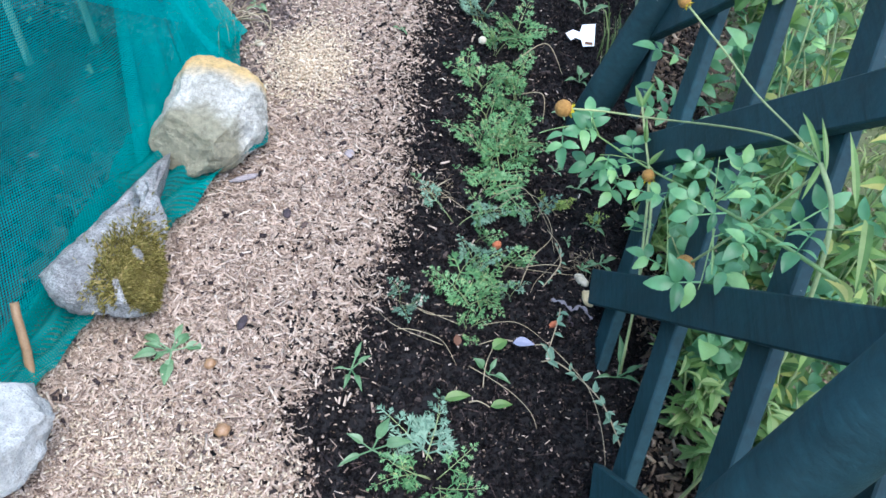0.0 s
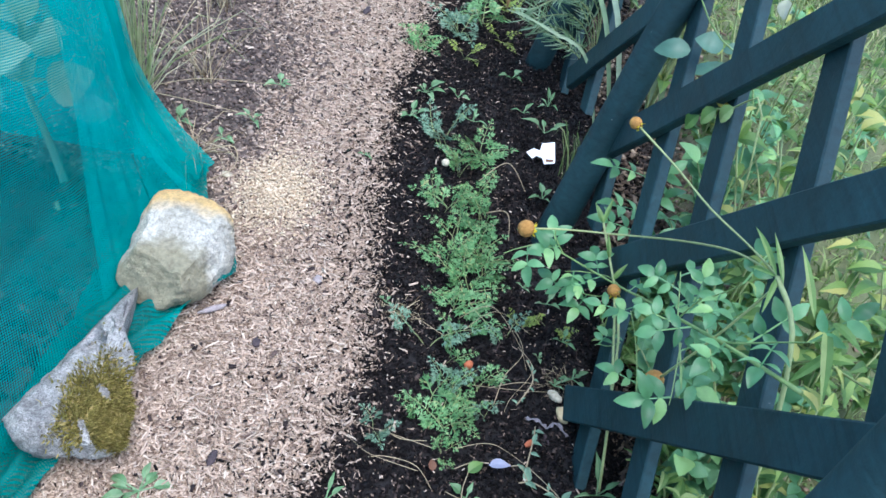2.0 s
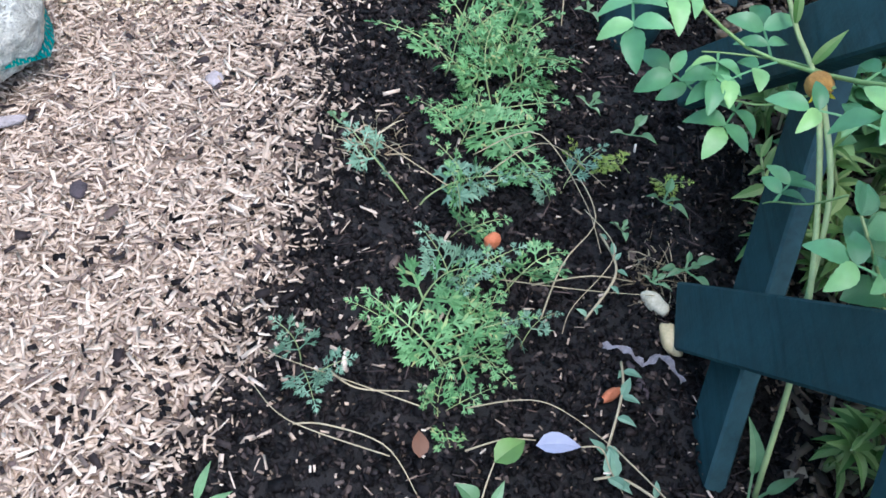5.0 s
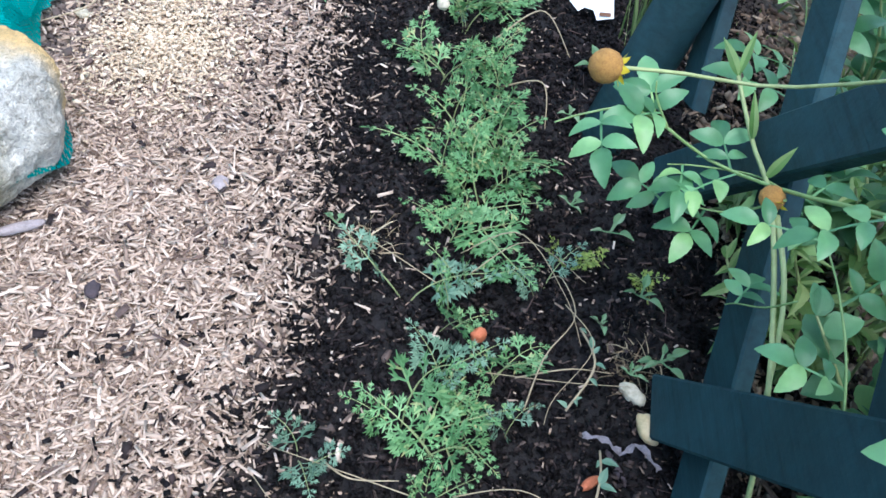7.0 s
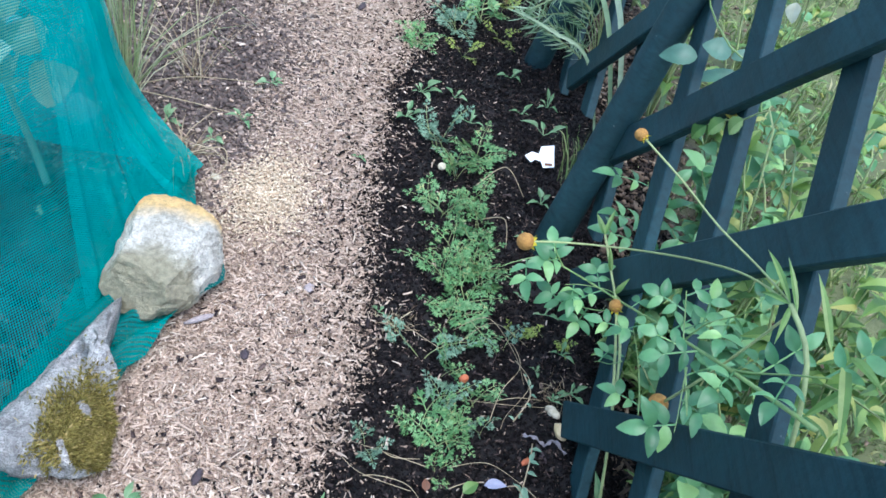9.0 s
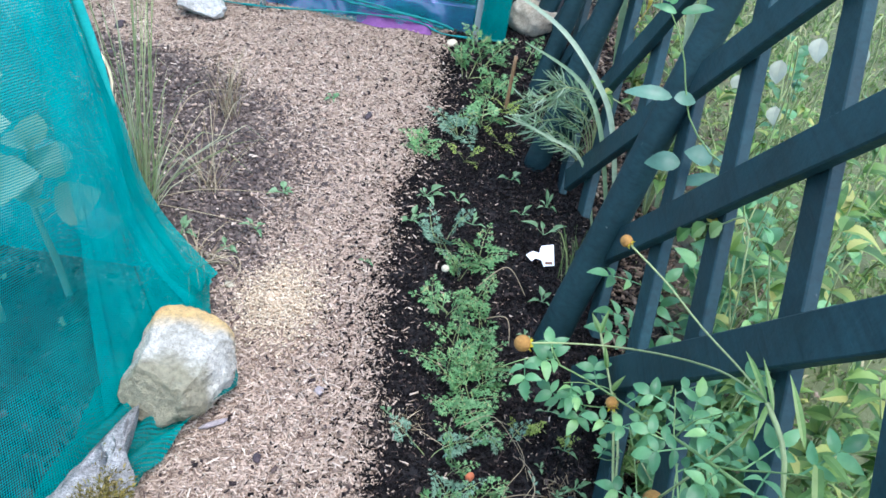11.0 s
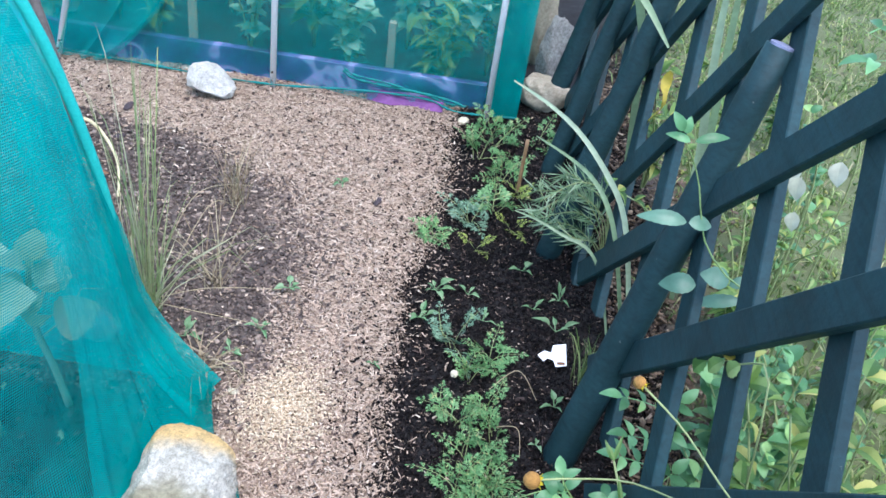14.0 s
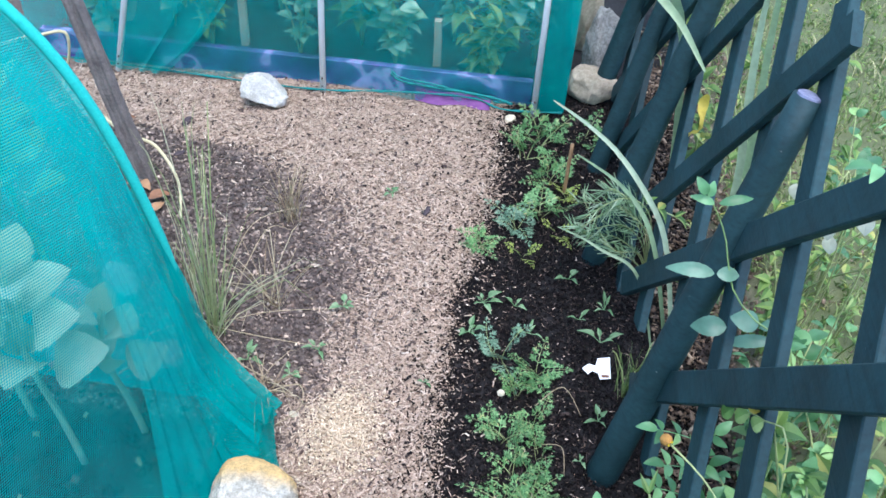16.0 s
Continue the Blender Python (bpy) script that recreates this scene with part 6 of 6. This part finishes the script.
sprig([(0.245, 0.699, 0.012), (0.266, 0.699, 0.018), (0.301, 0.676, 0.022), (0.331, 0.646, 0.024), (0.351, 0.61, 0.02), (0.368, 0.574, 0.012)], 24, 0.016)
sprig([(0.255, 0.92, 0.015), (0.262, 0.87, 0.03), (0.24, 0.83, 0.015)], 8, 0.010)
sprig([(0.27, 0.80, 0.01), (0.262, 0.76, 0.03), (0.255, 0.72, 0.01)], 9, 0.012)
tuft("dry_tuft", "small tangle of dry straw on mulch", "straw", (0.045, 0.985), 70, 0.020, 0.032, STRAW, 0.0008, 0.8)
tuft("dry_tuft", "small tangle of dry straw on mulch", "straw", (0.305, 0.893), 70, 0.014, 0.032, STRAW, 0.0008, 0.8)
tuft("grass_tussock", "short green grass tuft at the fence post", "grass", (0.345, 1.40), 50, 0.13, 0.05, GRASS, 0.0014, 0.4)
tuft("grass_tussock", "short green grass tuft behind the fence", "grass", (0.46, 1.10), 50, 0.10, 0.06, GRASS, 0.0014, 0.4)
strand("vine_stem", [(-1.04, 2.04, 0.12), (-0.972, 2.015, 0.08), (-0.881, 1.962, 0.07), (-0.815, 1.939, 0.07), (-0.755, 1.883, 0.06), (-0.715, 1.828, 0.04), (-0.691, 1.753, 0.008)], 0.006, VINE, "pale dry vine stem bent to the ground", "vine", 30)

strand("vine_stem", [(-1.30, 2.02, 0.20), (-1.128, 2.0, 0.287), (-1.068, 2.0, 0.306), (-1.004, 2.0, 0.32), (-1.009, 2.0, 0.256), (-1.043, 2.0, 0.173), (-1.033, 2.0, 0.108), (-1.01, 2.01, 0.01)], 0.005, VINE, "pale dry vine looped round the old stake", "vine", 34)


# ---- plants inside the nets and behind the fence ----
def brassica(x, y, height, leaves, size, mat=CABBAGE, label="pale blue-green cabbage plant under the net"):
    t = thing("cabbage_plant", label, "cabbage plant", (x, y, ground_z(x, y)), "plants under the nets")
    s = Shape()
    s.tube(smooth_line([(0.02, 0, 0), (0.004, 0.004, height * 0.2), (-0.016, 0.004, height * 0.45), (0, 0, height * 0.75)], 10), [0.007 - 0.0003 * i for i in range(10)], 8)
    s.make("stem", mat, t)
    for k in range(leaves):
        a = k * 2.4 + rnd.random() * 0.4
        u = 0.5 + 0.5 * k / leaves
        b0 = Vector((0, 0, height * u * 0.75))
        way = Vector((math.cos(a), math.sin(a), 0.75 + 0.6 * u))
        n = size * (1.1 - 0.5 * abs(u - 0.5)) * (0.8 + 0.4 * rnd.random())
        s = Shape()
        s.blade([b0, b0 + way.normalized() * n * 0.5], [0.004, 0.003], (0, 0, 1))
        s.oval(b0 + way.normalized() * n * 0.42, way * 0.8 + Vector((0, 0, -0.2)), Vector((rnd.gauss(0, 0.25), rnd.gauss(-0.2, 0.25), 1)), n, n, 0.32, 0.22 * rnd.random(), True, 12)
        s.make("leaf", mat, t)
    return t


for x, y, h, n, size in CABBAGES:
    brassica(x, y, h, n, size)
brassica(-0.90, 1.50, 0.62, 12, 0.085, CARROT_YELLOW, "yellow-green large-leaved plant beyond the tunnel")


def leafy_plant(x, y, height, stems, leaf, mat, label, name="leafy_plant", group="plants behind the fence"):
    t = thing(name, label, "plant", (x, y, ground_z(x, y)), group)
    for k in range(stems):
        a = 6.283 * rnd.random()
        out = Vector((math.cos(a), math.sin(a), 0)) * height * 0.45 * rnd.random()
        line = smooth_line([(0, 0, 0), out * 0.3 + Vector((0, 0, height * 0.5)), out + Vector((0, 0, height * (0.7 + 0.4 * rnd.random())))], 9)
        s = Shape()
        s.tube(line, [0.0028 * (1 - 0.6 * i / 8) for i in range(9)], 5)
        s.make("stem", STALK, t)
        for i in range(2, 9):
            for _ in range(2):
                b0 = rnd.random() * 6.283
                n = leaf * (0.6 + 0.7 * rnd.random())
                o = new("leaf", rnd.choice(LEAF_MESH[mat.name]))
                o.parent = t
                o.matrix_basis = Matrix.LocRotScale(line[i], Euler((rnd.gauss(0, 0.3), -0.3 + rnd.gauss(0, 0.3), b0)), (n,) * 3)
    return t


LEAF_MESH = {}
for mat in (SHRUB, LANCE, ROSE, VEGETABLE):
    LEAF_MESH[mat.name] = []
    for k in range(6):
        s = Shape()
        if mat in (VEGETABLE, ROSE):
            s.oval((0, 0, 0), (1, 0, 0), (0, 0, 1), 1.0, 0.62 + 0.04 * k, 0.1 + 0.03 * k, 0.2, True, 10)
        else:
            s.leaf((0, 0, 0), (1, 0, 0), (0, 0, 1), 1.0, (0.24 if mat == LANCE else 0.42) + 0.03 * k, 0.2 + 0.05 * k, 0.25, 1, 10)
        o = s.make("leaf", mat)
        LEAF_MESH[mat.name].append(o.data)
        bpy.data.objects.remove(o)

for k, (x, y, h, n, size) in enumerate(CAGE_PLANTS):
    leafy_plant(x, y, h * 1.15, min(n, 8), size * (0.42 + 0.12 * (k % 3)), (VEGETABLE, VEGETABLE, SHRUB)[k % 3], "leafy green vegetable plant inside the net cage", "vegetable_plant", "plants under the nets")
for x, y, h, n, leaf, kind in BACK_PLANTS:
    leafy_plant(x, y, h, min(n, 5), leaf * 0.88, (SHRUB, LANCE, ROSE)[kind], ("green leafy shrub behind the lattice fence", "tall light-green lance-leaved plant behind the fence", "grey-green rose shoots behind the fence")[kind])

s = Shape()
for _ in range(70000):
    p = behind_fence()
    if not p:
        continue
    x, y = p
    patch = noise.noise(Vector((x * 9, y * 9, 3))) + 0.5 * noise.noise(Vector((x * 26, y * 26, 7)))
    if patch < -0.12 and rnd.random() < 0.8:
        continue
    a, h = rnd.random() * 6.283, 0.010 + (0.030 + 0.05 * max(0.0, patch)) * rnd.random() ** 2
    o = Vector((x, y, ground_z(x, y) - 0.003))
    out = Vector((math.cos(a), math.sin(a), 0)) * h * (0.3 + 0.8 * rnd.random())
    s.blade([o, o + out * 0.4 + Vector((0, 0, h * 0.7)), o + out + Vector((0, 0, h * 0.9))], [0.0021, 0.0019, 0.0003], (rnd.gauss(0, 1), rnd.gauss(0, 1), 0.3))
tagged(s.make("lawn_grass", GRASS), "thin yellow-green lawn behind the fence", "grass", "", "stuff")


scatter("clover", "small round clover leaves in the lawn", "clover", SHRUB, 9000, behind_fence, ((0.005, 0.004, 0.0006), (0.015, 0.011, 0.001)), 0.5, 0.030)

# ---- small things ----
def pebble(name, at, size, mat, label, category, seed, planes=5):
    r = random.Random(seed)
    bm = bmesh.new()
    bmesh.ops.create_icosphere(bm, subdivisions=3, radius=1.0)
    for v in bm.verts:
        d = v.co.normalized()
        k = 1 + 0.18 * noise.noise(d * 1.6 + Vector((seed, 0, 0))) + 0.05 * noise.noise(d * 6)
        k += 0.05 * noise.noise(d * 14 + Vector((0, seed, 0)))
        v.co = Vector((d.x * size[0] * k, d.y * size[1] * k, d.z * size[2] * k))
    bmesh.ops.rotate(bm, verts=bm.verts, cent=(0, 0, 0), matrix=Matrix.Rotation(r.random() * 3, 3, "Z"))
    ob = part(name, bm, mat)
    ob.location = (at[0], at[1], ground_z(at[0], at[1]) + at[2])
    return tagged(ob, label, category)


PEBBLES = [
    ("terracotta_shard", (0.163, 0.895, 0.012), (0.0083, 0.0060, 0.0075), TERRACOTTA, "orange-red terracotta shard between carrots", "shard", 3), ("terracotta_shard", (0.262, 0.772, 0.006), (0.0097, 0.0045, 0.0045), TERRACOTTA, "reddish terracotta shard on mulch", "shard", 4),
    ("pebble", (0.312, 0.828, 0.010), (0.0150, 0.0095, 0.0080), CREAM, "smooth cream pebble on dark mulch", "pebble", 5), ("pebble", (0.302, 0.862, 0.008), (0.0142, 0.0075, 0.0067), PALE_STONE, "rough whitish stone on dark mulch", "pebble", 6),
    ("snail_shell", (-0.207, 0.595, 0.012), (0.0083, 0.0075, 0.0067), SNAIL, "brown snail shell on wood chips", "snail shell", 7), ("snail_shell", (-0.166, 0.505, 0.012), (0.0105, 0.0090, 0.0075), SNAIL, "pale brown snail shell on wood chips", "snail shell", 8),
    ("bark_piece", (-0.182, 0.668, 0.010), (0.0135, 0.0060, 0.0037), DARK_BARK, "dark purple-brown bark piece on chips", "bark", 9), ("bark_piece", (-0.166, 0.875, 0.010), (0.0090, 0.0067, 0.0037), DARK_BARK, "black bark piece on wood chips", "bark", 10),
    ("bark_piece", (-0.125, 1.88, 0.010), (0.0180, 0.0075, 0.0037), DARK_BARK, "dark curled bark piece on chips", "bark", 11), ("bark_piece", (-0.797, 2.123, 0.010), (0.0225, 0.0105, 0.0060), DARK_BARK, "dark bark piece near the far net", "bark", 12), ("bark_piece", (-0.774, 1.989, 0.008), (0.0150, 0.0090, 0.0037), DARK_BARK, "dark bark piece near the stake", "bark", 13),
    ("pebble", (0.09, 1.32, 0.060), (0.0075, 0.0075, 0.0067), PALE_STONE, "small whitish snail shell among carrot leaves", "snail shell", 14), ("pebble", (-0.30, 1.245, 0.008), (0.0090, 0.0067, 0.0053), PALE_STONE, "small pale pebble at the net corner", "pebble", 15), ("pebble", (0.05, 2.30, 0.008), (0.0188, 0.0135, 0.0090), PALE_STONE, "flat white stone at the cage foot", "pebble", 16),
    ("pebble", (-0.096, 1.03, 0.008), (0.0100, 0.0080, 0.0040), GREY_STICK, "flat purple-grey stone on chips", "pebble", 17), ("wood_stick", (-0.245, 0.925, 0.012), (0.0230, 0.0050, 0.0045), GREY_STICK, "short grey stick beside the rock", "stick", 18), ("pebble", (0.285, 0.79, 0.004), (0.0170, 0.0040, 0.0035), DARK_BARK, "flat purple-grey bark strip on mulch", "pebble", 19)]
for name, at_, size, mat, label, cat, seed in PEBBLES:
    pebble(name, at_, size, mat, label, cat, seed)

# torn white plant label, tilted up so its face shows to the camera
tag_ = thing("plant_label", "torn white plastic plant label tilted up on mulch", "plant label", (0.288, 1.44, ground_z(0.288, 1.44) + 0.024))
tag_.rotation_euler = (radians(38), radians(-6), 0)
tag_.scale = (0.82, 0.82, 0.82)
bm = bmesh.new()
outline = [(-0.045, 0.0), (-0.028, 0.012), (-0.012, 0.008), (-0.008, 0.026), (0.022, 0.030), (0.026, -0.022), (0.0, -0.026), (-0.006, -0.010), (-0.02, -0.006), (-0.03, -0.014)]
face = bm.faces.new([bm.verts.new((x, y, 0.004 * math.sin(x * 90))) for x, y in outline])
ext = bmesh.ops.extrude_face_region(bm, geom=[face])
bmesh.ops.translate(bm, verts=[v for v in ext["geom"] if isinstance(v, bmesh.types.BMVert)], vec=(0, 0, 0.0012))
bmesh.ops.recalc_face_normals(bm, faces=bm.faces)
part("plastic_tag", bm, WHITE_PLASTIC, tag_, smooth=False)
bm = bmesh.new()
bmesh.ops.create_cube(bm, size=1.0)
bmesh.ops.scale(bm, vec=(0.018, 0.006, 0.001), verts=bm.verts)
bmesh.ops.translate(bm, vec=(0.012, -0.017, 0.0045), verts=bm.verts)
part("print_mark", bm, DRY_LEAF, tag_, "small brown mark", smooth=False)

# a crumpled strip of whitish plastic on the mulch
s = Shape()
line = smooth_line([(0.256, 0.812, 0.012), (0.272, 0.807, 0.018), (0.288, 0.801, 0.010), (0.300, 0.806, 0.017), (0.318, 0.790, 0.010)], 26)
s.blade([p + Vector((0, 0, ground_z(p.x, p.y) + 0.0015 * math.sin(i * 1.9))) for i, p in enumerate(line)], [0.0022 + 0.0012 * math.sin(i * 1.3) for i in range(26)], (0.1, -0.3, 1), 0.5)
tagged(s.make("plastic_strip", PLASTIC_FILM), "crumpled whitish plastic strip lying on dark mulch", "plastic strip")

# fallen leaves
for x, y, z, yaw, n, w, mat, label in FALLEN:
    s = Shape()
    s.leaf((0, 0, 0), (math.cos(yaw), math.sin(yaw), 0.1), (0, 0, 1), n, w, 0.1, 0.3, 0, 6)
    o = s.make("fallen_leaf", {"lilac": LILAC, "green": LANCE, "dry": DRY_LEAF, "yellow": YELLOW_LEAF}[mat])
    o.location = (x, y, ground_z(x, y) + z)
    tagged(o, label, "leaf")
